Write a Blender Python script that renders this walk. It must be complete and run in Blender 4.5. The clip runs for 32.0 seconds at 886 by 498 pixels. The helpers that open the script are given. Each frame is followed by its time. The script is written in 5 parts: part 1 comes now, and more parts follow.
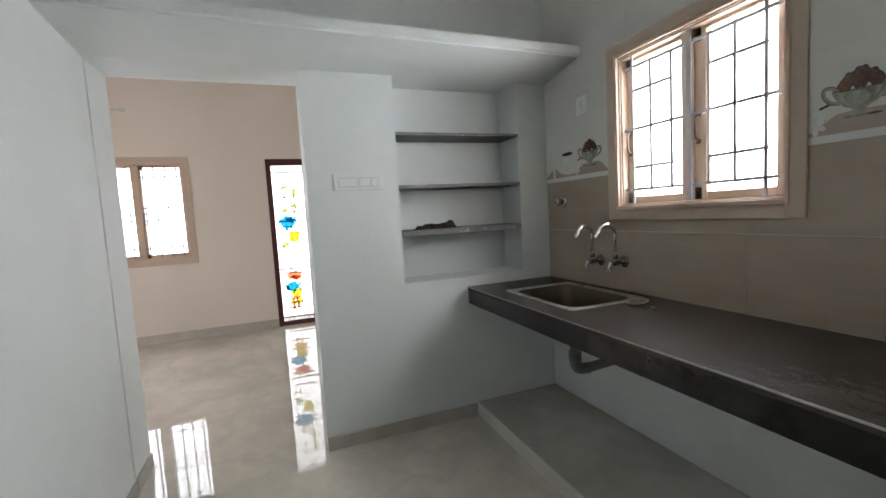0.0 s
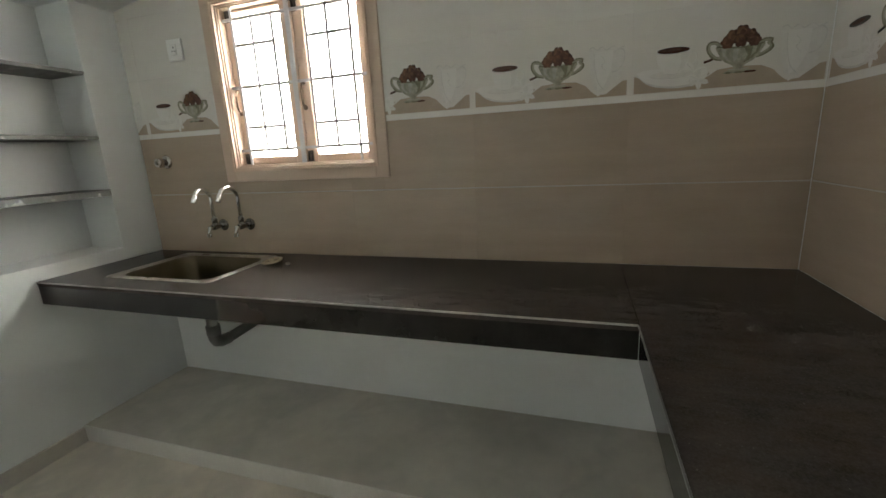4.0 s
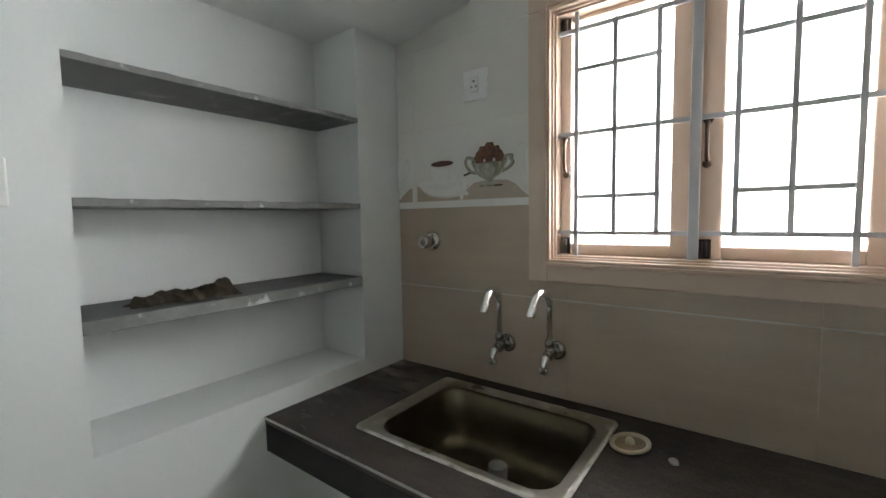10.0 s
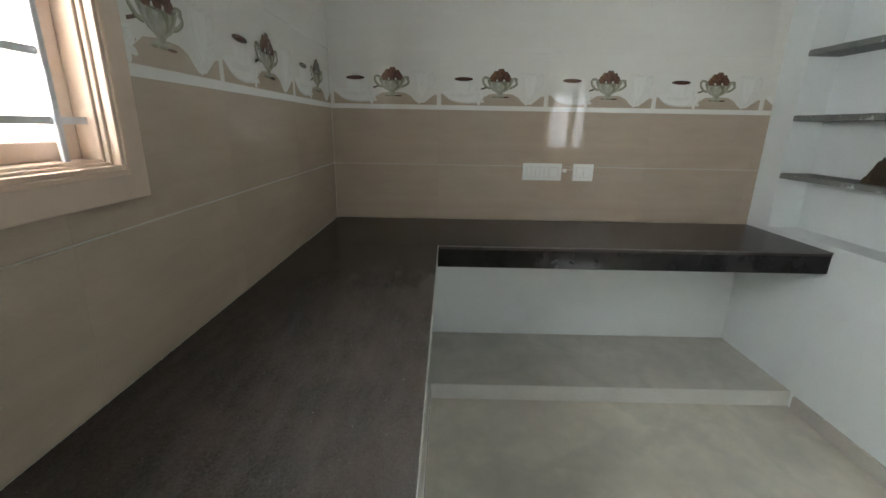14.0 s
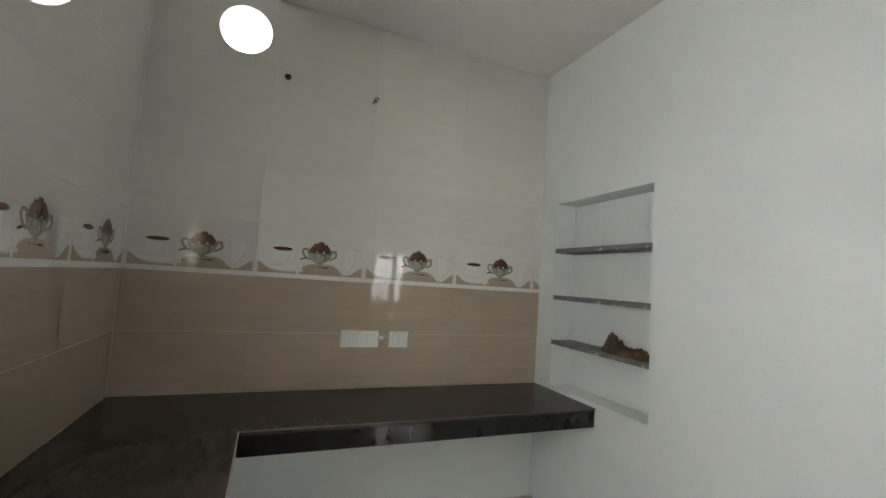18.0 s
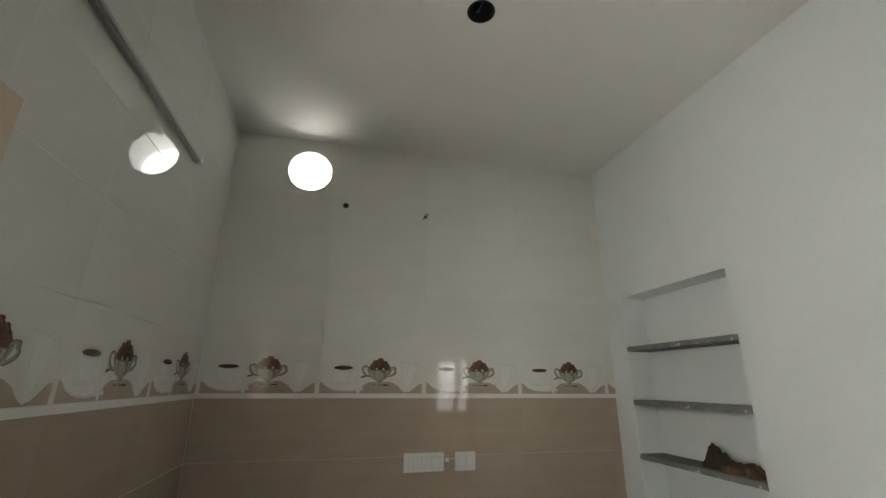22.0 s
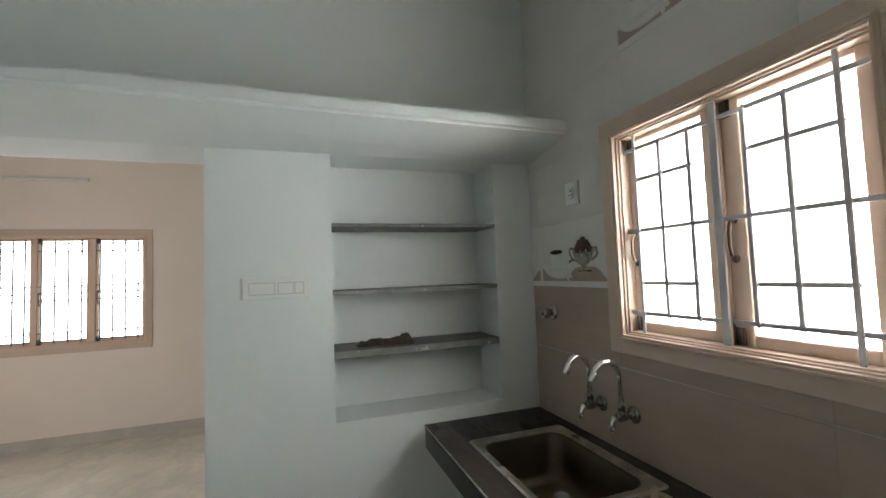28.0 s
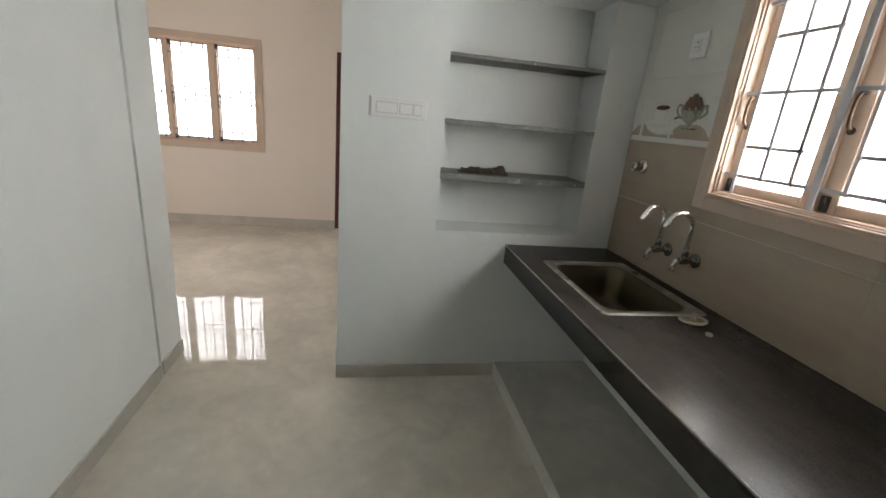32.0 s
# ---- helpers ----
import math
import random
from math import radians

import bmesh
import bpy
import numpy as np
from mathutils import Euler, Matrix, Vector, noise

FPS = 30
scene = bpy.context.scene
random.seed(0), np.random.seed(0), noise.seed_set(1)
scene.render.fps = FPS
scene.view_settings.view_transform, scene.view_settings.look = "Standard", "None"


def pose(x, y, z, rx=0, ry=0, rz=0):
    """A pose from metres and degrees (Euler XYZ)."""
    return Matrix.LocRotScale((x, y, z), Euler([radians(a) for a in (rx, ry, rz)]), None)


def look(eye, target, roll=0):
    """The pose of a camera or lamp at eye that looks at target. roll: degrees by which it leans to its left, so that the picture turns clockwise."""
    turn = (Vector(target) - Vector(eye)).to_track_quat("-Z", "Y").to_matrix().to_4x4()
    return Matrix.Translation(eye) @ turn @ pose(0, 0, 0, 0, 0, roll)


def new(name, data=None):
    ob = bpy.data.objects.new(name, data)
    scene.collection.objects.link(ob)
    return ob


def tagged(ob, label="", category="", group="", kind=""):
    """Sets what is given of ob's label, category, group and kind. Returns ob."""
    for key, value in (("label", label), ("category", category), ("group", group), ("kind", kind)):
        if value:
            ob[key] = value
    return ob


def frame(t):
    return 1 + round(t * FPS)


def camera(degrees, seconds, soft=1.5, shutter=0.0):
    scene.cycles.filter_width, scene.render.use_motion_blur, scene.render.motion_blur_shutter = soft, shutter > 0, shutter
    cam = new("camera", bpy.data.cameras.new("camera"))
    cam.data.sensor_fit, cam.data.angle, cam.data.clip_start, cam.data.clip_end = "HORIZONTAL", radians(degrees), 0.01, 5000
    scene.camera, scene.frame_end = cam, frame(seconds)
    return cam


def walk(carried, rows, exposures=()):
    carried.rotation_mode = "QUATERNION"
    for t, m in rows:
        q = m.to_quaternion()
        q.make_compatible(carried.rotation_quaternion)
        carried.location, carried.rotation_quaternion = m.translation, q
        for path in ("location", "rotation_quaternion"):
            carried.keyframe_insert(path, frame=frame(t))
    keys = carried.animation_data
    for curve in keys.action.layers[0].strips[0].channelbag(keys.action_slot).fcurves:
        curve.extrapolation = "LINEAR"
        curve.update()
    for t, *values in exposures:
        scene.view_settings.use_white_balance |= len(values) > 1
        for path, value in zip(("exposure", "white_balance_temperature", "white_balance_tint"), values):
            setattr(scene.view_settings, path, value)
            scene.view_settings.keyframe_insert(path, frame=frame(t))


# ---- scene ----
cam = camera(92.7, 32.0, 1.6)

PATH = [
    (0, (2.432, -1.707, 1.322), (0.57, -0.998, 1.154), -3.3),
    (0.5, (2.441, -1.709, 1.311), (0.504, -1.244, 1.489), -2.9),
    (1, (2.445, -1.712, 1.308), (0.577, -1.432, 1.966), 0.4),
    (1.5, (2.46, -1.713, 1.316), (0.671, -1.575, 2.202), 3.4),
    (2, (2.454, -1.722, 1.315), (0.64, -1.601, 2.148), 2.1),
    (2.5, (2.454, -1.743, 1.331), (0.544, -1.432, 1.836), 0.1),
    (3, (2.436, -1.757, 1.341), (0.625, -0.935, 1.556), -0.7),
    (3.5, (2.379, -1.793, 1.35), (1.106, -0.254, 1.237), -0.7),
    (4, (2.353, -1.809, 1.342), (1.738, 0.039, 0.885), -3.0),
    (4.5, (2.338, -1.818, 1.356), (2.048, 0.075, 0.78), -3.5),
    (6.5, (2.244, -1.864, 1.523), (2.051, 0.067, 2.007), 0.6),
    (7, (2.226, -1.839, 1.537), (1.688, 0.077, 1.742), -0.8),
    (7.5, (2.211, -1.785, 1.534), (1.719, 0.15, 1.651), -0.6),
    (8, (2.13, -1.715, 1.516), (1.806, 0.258, 1.567), 1.0),
    (8.5, (1.917, -1.615, 1.519), (1.598, 0.359, 1.51), 1.6),
    (9, (1.691, -1.537, 1.481), (0.962, 0.326, 1.474), 0.3),
    (9.5, (1.45, -1.431, 1.436), (0.347, 0.236, 1.37), -1.0),
    (10, (1.183, -1.294, 1.444), (-0.009, 0.305, 1.294), -1.0),
    (10.5, (0.869, -1.177, 1.395), (-0.217, 0.493, 1.216), 0.4),
    (11, (0.632, -1.049, 1.397), (-0.16, 0.771, 1.152), 1.3),
    (12, (0.43, -0.766, 1.403), (0.682, 1.187, 1.055), -1.0),
    (12.5, (0.445, -0.646, 1.405), (1.481, 0.996, 0.924), -0.1),
    (13, (0.487, -0.645, 1.382), (2.107, 0.419, 0.887), 1.0),
    (13.5, (0.566, -0.65, 1.344), (2.446, -0.22, 0.814), 1.4),
    (14, (0.591, -0.665, 1.389), (2.512, -0.652, 0.832), 1.0),
    (14.5, (0.607, -0.675, 1.41), (2.558, -0.916, 1.041), 0.1),
    (15, (0.595, -0.67, 1.465), (2.565, -1.011, 1.496), -2.2),
    (15.5, (0.56, -0.684, 1.516), (2.493, -1.05, 1.878), -3.5),
    (17.5, (0.548, -0.71, 1.534), (2.49, -1.099, 1.809), -0.6),
    (18, (0.555, -0.689, 1.522), (2.405, -1.436, 1.672), 3.8),
    (18.5, (0.563, -0.672, 1.514), (2.324, -1.607, 1.668), 5.9),
    (19, (0.566, -0.67, 1.519), (2.461, -1.295, 1.649), 3.9),
    (19.5, (0.569, -0.678, 1.519), (2.511, -1.142, 1.633), 2.7),
    (20, (0.589, -0.672, 1.511), (2.416, -1.474, 1.647), 4.6),
    (20.5, (0.587, -0.665, 1.53), (2.421, -1.415, 1.798), 3.4),
    (21, (0.565, -0.67, 1.554), (2.383, -1.194, 2.203), 2.0),
    (21.5, (0.548, -0.676, 1.57), (2.293, -1.167, 2.414), 0.9),
    (22, (0.552, -0.714, 1.566), (2.407, -1.155, 2.17), 0.4),
    (22.5, (0.588, -0.76, 1.553), (2.56, -0.98, 1.807), -0.4),
    (23, (0.659, -0.837, 1.541), (2.616, -0.478, 1.742), -1.6),
    (23.5, (0.785, -0.996, 1.546), (2.532, -0.038, 1.718), -1.7),
    (24, (0.917, -1.102, 1.565), (2.403, 0.229, 1.713), -1.8),
    (24.5, (1.109, -1.152, 1.517), (2.384, 0.381, 1.67), -2.1),
    (26.5, (1.831, -1.129, 1.5), (0.96, 0.671, 1.52), -0.4),
    (27, (1.885, -1.095, 1.511), (0.522, 0.368, 1.494), -1.0),
    (27.5, (1.92, -1.122, 1.525), (0.2, -0.102, 1.53), -2.0),
    (28, (1.976, -1.186, 1.563), (0.089, -0.534, 1.678), -2.1),
    (28.5, (2.022, -1.21, 1.585), (0.12, -0.738, 1.986), -0.7),
    (29, (2.093, -1.276, 1.592), (0.365, -0.859, 2.51), -1.0),
    (29.5, (2.152, -1.308, 1.562), (0.479, -0.918, 2.587), -1.6),
    (30, (2.223, -1.266, 1.575), (0.477, -1.0, 2.512), -1.1),
    (30.5, (2.227, -1.331, 1.566), (0.304, -1.108, 2.068), 0.3),
    (31, (2.246, -1.337, 1.54), (0.258, -1.122, 1.566), 1.0),
    (31.5, (2.25, -1.359, 1.533), (0.281, -1.151, 1.249), 1.4),
    (32, (2.2, -1.405, 1.501), (0.323, -1.046, 0.91), 5.4),
]
EXPOSURE = [(0, -0.2, 6250, 13), (1, -0.76, 6567, 12), (2, -0.9, 6657, 12), (3, -0.82, 6770, 14), (4, 0.2, 6815, 11), (7, -0.05, 6545, 11), (8, 0.0, 6470, 12), (9, 0.42, 6320, 12), (10, -0.15, 6320, 11),
            (11, -0.1, 6290, 11), (12, 0.4, 6230, 10), (13, 0.8, 5930, 7), (14, 0.27, 6260, 8), (15, 0.54, 6500, 10), (17.5, 0.0, 6657, 10), (20, -0.1, 6612, 11), (22, -0.3, 6882, 11), (23, -0.3, 6545, 11),
            (24.5, -0.45, 6290, 11), (26.5, 0.65, 6060, 6), (27, 0.43, 6160, 8), (28, -0.45, 6410, 11), (29, -0.85, 6612, 11), (30, -0.85, 6657, 12), (31, -0.9, 6725, 12), (32, -0.2, 6635, 13)]
walk(cam, [(t, look(eye, target, roll)) for t, eye, target, roll in PATH], EXPOSURE)

# ---- light ----
world = bpy.data.worlds.new("sky")
scene.world = world
world.use_nodes = True
wn = world.node_tree
sky = wn.nodes.new("ShaderNodeTexSky")
sky.sky_type = "NISHITA"
sky.sun_disc = False
sky.sun_elevation, sky.sun_rotation = radians(58), radians(200)
wn.nodes["Background"].inputs["Strength"].default_value = 0.15
wn.links.new(sky.outputs[0], wn.nodes["Background"].inputs["Color"])

sun = new("sun", bpy.data.lights.new("sun", "SUN"))
sun.data.energy, sun.data.angle, sun.data.color = 3.0, radians(0.6), (1.0, 0.95, 0.87)
sun.matrix_world = pose(0, 0, 8, 32, 0, 160)


def opening_light(name, at, way, width, height, watts, colour=(1.0, 0.985, 0.955), round_shape=False):
    """An area lamp that stands in for light through an opening."""
    lamp = bpy.data.lights.new(name, "AREA")
    lamp.shape = "ELLIPSE" if round_shape else "RECTANGLE"
    lamp.size, lamp.size_y, lamp.energy, lamp.color = width, height, watts, colour
    ob = new(name, lamp)
    ob.matrix_world = Matrix.Translation(at) @ Vector(way).to_track_quat("-Z", "Y").to_matrix().to_4x4()
    return ob


opening_light("sky_light_kitchen_window", (1.0475, 0.226, 1.687), (0, -1, 0), 0.80, 0.77, 24.5, (0.985, 1.0, 0.985))
opening_light("sky_light_hall_window", (-3.506, -3.40, 1.525), (1, 0, 0), 1.36, 1.10, 18, (0.985, 0.985, 1.0))
# added fill light outside an unseen doorway, brightens the hall
opening_light("hall_fill_light", (-0.80, -5.35, 1.15), (-0.15, 1, -0.12), 0.85, 2.0, 42, (1.0, 0.98, 0.96))
opening_light("sky_light_hall_door", (-3.47, -1.57, 1.05), (1, 0, 0), 0.42, 1.96, 6, (1.0, 0.98, 0.97))
# added lamp hidden below the vent, stands in for light off the ground
opening_light("ground_bounce_vent", (3.74, -0.447, 2.28), (-0.66, 0, 0.75), 1.25, 0.55, 30, (1, 1, 0.98), True)


# ---- plan (metres) ----
L, D, H = 3.118, 2.487, 3.08          # kitchen: length along the window wall, depth, height
WALL = 0.30                            # wall towards the hall
OPEN0, OPEN1, LINTEL = -2.490, -1.551, 2.13
HX = -3.30                             # far wall of the hall
HY0, HY1 = -5.0, 0.6
TOP = 0.85                             # counter
COL, ROW = 0.6045, 0.305               # wall tiles
ROWS = [0.85, 1.172, 1.480, 1.782, 2.085, 2.388, 2.691, 2.994, 3.08]


# ---- materials ----
def shader(name, colour, rough=0.5, metal=0.0, vary=0.06, scale=6.0, fine=60.0, bump=0.1, gloss=0.5, coat=0.0, pick=0.0, stretch=(1, 1, 1), stain=None):
    """A surface with grain at two scales; pick: how far single pieces differ; stain: (colour, amount, scale)."""
    m = bpy.data.materials.new(name)
    m.use_nodes = True
    n, l = m.node_tree.nodes, m.node_tree.links
    b = n["Principled BSDF"]
    b.inputs["Metallic"].default_value = metal
    b.inputs["Specular IOR Level"].default_value = gloss
    b.inputs["Coat Weight"].default_value = coat
    b.inputs["Coat Roughness"].default_value = 0.05
    tc, mp = n.new("ShaderNodeTexCoord"), n.new("ShaderNodeMapping")
    mp.inputs["Scale"].default_value = stretch
    l.new(tc.outputs["Object"], mp.inputs["Vector"])
    big, small = n.new("ShaderNodeTexNoise"), n.new("ShaderNodeTexNoise")
    for tex, s, d in ((big, scale, 5), (small, fine, 3)):
        tex.inputs["Scale"].default_value, tex.inputs["Detail"].default_value = s, d
        l.new(mp.outputs[0], tex.inputs["Vector"])
    mix = n.new("ShaderNodeMath")
    mix.operation = "MULTIPLY_ADD"
    mix.inputs[1].default_value = 0.35
    l.new(small.outputs["Fac"], mix.inputs[0])
    l.new(big.outputs["Fac"], mix.inputs[2])
    ramp = n.new("ShaderNodeValToRGB")
    lo, hi = [c * (1 - vary) for c in colour], [min(1, c * (1 + vary)) for c in colour]
    ramp.color_ramp.elements[0].position, ramp.color_ramp.elements[0].color = 0.40, (*lo, 1)
    ramp.color_ramp.elements[1].position, ramp.color_ramp.elements[1].color = 0.95, (*hi, 1)
    l.new(mix.outputs[0], ramp.inputs[0])
    out = ramp.outputs[0]
    if stain:
        st = n.new("ShaderNodeTexNoise")
        st.inputs["Scale"].default_value, st.inputs["Detail"].default_value, st.inputs["Roughness"].default_value = (stain[2], 8, 0.65) if len(stain) == 3 else (stain[2], 3.5, 0.55)
        l.new(mp.outputs[0], st.inputs["Vector"])
        cut = n.new("ShaderNodeMapRange")
        cut.inputs[1].default_value, cut.inputs[2].default_value, cut.inputs[4].default_value = *(stain[3:5] or (0.55, 0.72)), stain[1]
        l.new(st.outputs["Fac"], cut.inputs[0])
        mc = n.new("ShaderNodeMix")
        mc.data_type = "RGBA"
        l.new(cut.outputs[0], mc.inputs[0])
        l.new(out, mc.inputs[6])
        mc.inputs[7].default_value = (*stain[0], 1)
        out = mc.outputs[2]
    if pick:
        info, hsv, mr = n.new("ShaderNodeObjectInfo"), n.new("ShaderNodeHueSaturation"), n.new("ShaderNodeMapRange")
        mr.inputs[3].default_value, mr.inputs[4].default_value = 1 - pick, 1 + pick
        l.new(info.outputs["Random"], mr.inputs[0])
        l.new(mr.outputs[0], hsv.inputs["Value"])
        l.new(out, hsv.inputs["Color"])
        out = hsv.outputs[0]
    l.new(out, b.inputs["Base Color"])
    rr = n.new("ShaderNodeMapRange")
    rr.inputs[3].default_value, rr.inputs[4].default_value = rough * 0.85, min(1, rough * 1.2)
    l.new(big.outputs["Fac"], rr.inputs[0])
    l.new(rr.outputs[0], b.inputs["Roughness"])
    if bump:
        bp = n.new("ShaderNodeBump")
        bp.inputs["Strength"].default_value, bp.inputs["Distance"].default_value = bump, 0.004
        l.new(mix.outputs[0], bp.inputs["Height"])
        l.new(bp.outputs[0], b.inputs["Normal"])
    return m


def marble(name, colour, vein, rough):
    """Polished floor stone with soft clouds and thin veins."""
    m = shader(name, colour, rough, vary=0.16, scale=2.3, fine=14, bump=0.0, gloss=0.62)
    n, l = m.node_tree.nodes, m.node_tree.links
    b = n["Principled BSDF"]
    tc, warp, wave = n.new("ShaderNodeTexCoord"), n.new("ShaderNodeTexNoise"), n.new("ShaderNodeTexNoise")
    warp.inputs["Scale"].default_value, warp.inputs["Detail"].default_value = 1.1, 6
    l.new(tc.outputs["Object"], warp.inputs["Vector"])
    add = n.new("ShaderNodeVectorMath")
    add.operation = "MULTIPLY_ADD"
    add.inputs[1].default_value = (1.4, 1.4, 1.4)
    l.new(warp.outputs["Color"], add.inputs[0])
    l.new(tc.outputs["Object"], add.inputs[2])
    wave.inputs["Scale"].default_value, wave.inputs["Detail"].default_value = 1.7, 5
    l.new(add.outputs[0], wave.inputs["Vector"])
    dist = n.new("ShaderNodeMath")
    dist.operation = "SUBTRACT"
    dist.inputs[1].default_value = 0.5
    l.new(wave.outputs["Fac"], dist.inputs[0])
    ab = n.new("ShaderNodeMath")
    ab.operation = "ABSOLUTE"
    l.new(dist.outputs[0], ab.inputs[0])
    cut = n.new("ShaderNodeMapRange")
    cut.inputs[1].default_value, cut.inputs[2].default_value, cut.inputs[3].default_value, cut.inputs[4].default_value = 0.0, 0.08, 0.34, 0.0
    l.new(ab.outputs[0], cut.inputs[0])
    mc = n.new("ShaderNodeMix")
    mc.data_type = "RGBA"
    mc.inputs[7].default_value = (*vein, 1)
    l.new(cut.outputs[0], mc.inputs[0])
    l.new(b.inputs["Base Color"].links[0].from_socket, mc.inputs[6])
    l.new(mc.outputs[2], b.inputs["Base Color"])
    return m


def granite(name):
    """Black granite under a film of dust: fine grain, soft clouds of dust, wiped streaks and dull stains."""
    m = bpy.data.materials.new(name)
    m.use_nodes = True
    n, l = m.node_tree.nodes, m.node_tree.links
    b = n["Principled BSDF"]
    b.inputs["Specular IOR Level"].default_value = 0.22
    tc = n.new("ShaderNodeTexCoord")

    def field(scale, detail, stretch, lo, hi, amount, turn=0.0):
        mp, tex, cut = n.new("ShaderNodeMapping"), n.new("ShaderNodeTexNoise"), n.new("ShaderNodeMapRange")
        mp.inputs["Scale"].default_value = stretch
        mp.inputs["Rotation"].default_value = (0, 0, radians(turn))
        tex.inputs["Scale"].default_value, tex.inputs["Detail"].default_value, tex.inputs["Roughness"].default_value = scale, detail, 0.6
        cut.inputs[1].default_value, cut.inputs[2].default_value, cut.inputs[4].default_value = lo, hi, amount
        l.new(tc.outputs["Object"], mp.inputs["Vector"])
        l.new(mp.outputs[0], tex.inputs["Vector"])
        l.new(tex.outputs["Fac"], cut.inputs[0])
        return cut.outputs[0]

    def over(under, colour, amount):
        mc = n.new("ShaderNodeMix")
        mc.data_type = "RGBA"
        l.new(amount, mc.inputs[0])
        l.new(under, mc.inputs[6])
        mc.inputs[7].default_value = (*colour, 1)
        return mc.outputs[2]

    base = n.new("ShaderNodeRGB")
    base.outputs[0].default_value = (0.017, 0.0145, 0.0135, 1)
    out = over(base.outputs[0], (0.070, 0.062, 0.056), field(230, 2, (1, 1, 1), 0.35, 0.75, 0.75))
    out = over(out, (0.058, 0.051, 0.046), field(1.3, 1, (1, 1, 1), 0.15, 0.85, 0.60))
    out = over(out, (0.100, 0.092, 0.085), field(9, 9, (1, 3.2, 1), 0.35, 1.0, 0.55, 32))
    out = over(out, (0.088, 0.060, 0.044), field(9, 6, (1, 1.5, 1), 0.38, 0.90, 0.60))
    out = over(out, (0.012, 0.011, 0.011), field(21, 3, (1, 2.6, 1), 0.69, 0.77, 0.55, 14))
    out = over(out, (0.20, 0.19, 0.175), field(110, 2, (1, 1, 1), 0.70, 0.80, 0.55))
    l.new(out, b.inputs["Base Color"])
    rough = n.new("ShaderNodeMapRange")
    rough.inputs[3].default_value, rough.inputs[4].default_value = 0.23, 0.28
    l.new(field(2.5, 6, (1, 1, 1), 0.2, 0.8, 1.0), rough.inputs[0])
    l.new(rough.outputs[0], b.inputs["Roughness"])
    return m


def clear_glass(name, colour=(1, 1, 1), rough=0.0):
    m = bpy.data.materials.new(name)
    m.use_nodes = True
    b = m.node_tree.nodes["Principled BSDF"]
    b.inputs["Base Color"].default_value = (*colour, 1)
    b.inputs["Transmission Weight"].default_value = 1
    b.inputs["Roughness"].default_value = rough
    b.inputs["IOR"].default_value = 1.05
    return m


PAINT = shader("white_wall_paint", (0.787, 0.822, 0.810), 0.5, vary=0.03, scale=2.2, fine=90, bump=0.06, stain=((0.68, 0.695, 0.67), 0.35, 1.3))
CEIL = shader("ceiling_paint", (0.80, 0.782, 0.742), 0.7, vary=0.03, scale=1.5, fine=70, bump=0.06)
CREAM = shader("cream_hall_paint", (0.81, 0.735, 0.665), 0.6, vary=0.03, scale=1.5, fine=70, bump=0.05)
REVEAL = shader("cream_outer_paint", (0.78, 0.73, 0.56), 0.7, vary=0.06, scale=4, fine=60, bump=0.1)
TILE_W = shader("white_glazed_tile", (0.712, 0.700, 0.650), 0.016, vary=0.03, scale=3, fine=40, bump=0.0, pick=0.02, stretch=(1, 1, 6))
TILE_T = shader("tan_glazed_tile", (0.43, 0.353, 0.275), 0.02, vary=0.07, scale=3, fine=30, bump=0.0, pick=0.03, stretch=(1, 1, 7))
GROUT = shader("tile_grout", (0.47, 0.44, 0.385), 0.8, vary=0.1, scale=20, fine=120, bump=0.2)
FLOOR = marble("polished_floor", (0.655, 0.612, 0.525), (0.44, 0.435, 0.40), 0.015)
SKIRT = shader("skirting_stone", (0.52, 0.495, 0.44), 0.22, vary=0.12, scale=5, fine=50, bump=0.03)
PLINTH = marble("plinth_stone", (0.545, 0.53, 0.465), (0.41, 0.405, 0.365), 0.12)
GRANITE = granite("dusty_black_granite")
EDGE = shader("polished_black_granite", (0.014, 0.0125, 0.012), 0.06, vary=0.4, scale=14, fine=160, bump=0.0, gloss=0.4, stain=((0.045, 0.042, 0.038), 0.3, 5, 0.45, 0.85))
# worn counter edge, the light it catches put into the pale colour
BEAD = shader("worn_edge_highlight", (0.34, 0.33, 0.305), 0.3, vary=0.35, scale=18, fine=160, bump=0.1, stain=((0.05, 0.047, 0.043), 0.7, 9))
# darker copy for the far counter, its painted highlight weaker
DIM_BEAD = shader("dim_edge_highlight", (0.11, 0.105, 0.098), 0.3, vary=0.35, scale=18, fine=160, bump=0.1)
SHELF_EDGE = shader("chalky_shelf_edge", (0.20, 0.205, 0.195), 0.6, vary=0.25, scale=9, fine=110, bump=0.2, stain=((0.62, 0.63, 0.61), 0.9, 13, 0.62, 0.70))
SHELF = shader("grey_shelf_stone", (0.075, 0.076, 0.072), 0.45, vary=0.3, scale=8, fine=90, bump=0.15, stain=((0.33, 0.33, 0.31), 0.55, 9))
SEAL = shader("worn_cement_seal", (0.50, 0.485, 0.44), 0.55, vary=0.2, scale=25, fine=160, bump=0.3, stain=((0.14, 0.125, 0.105), 0.8, 20, 0.50, 0.66))
STEEL = shader("stainless_steel", (0.46, 0.43, 0.37), 0.28, metal=1.0, vary=0.12, scale=7, fine=150, bump=0.03, stain=((0.72, 0.70, 0.63), 0.75, 16, 0.52, 0.66))
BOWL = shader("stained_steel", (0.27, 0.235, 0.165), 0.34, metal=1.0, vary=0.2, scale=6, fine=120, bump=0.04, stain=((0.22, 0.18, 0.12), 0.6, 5))
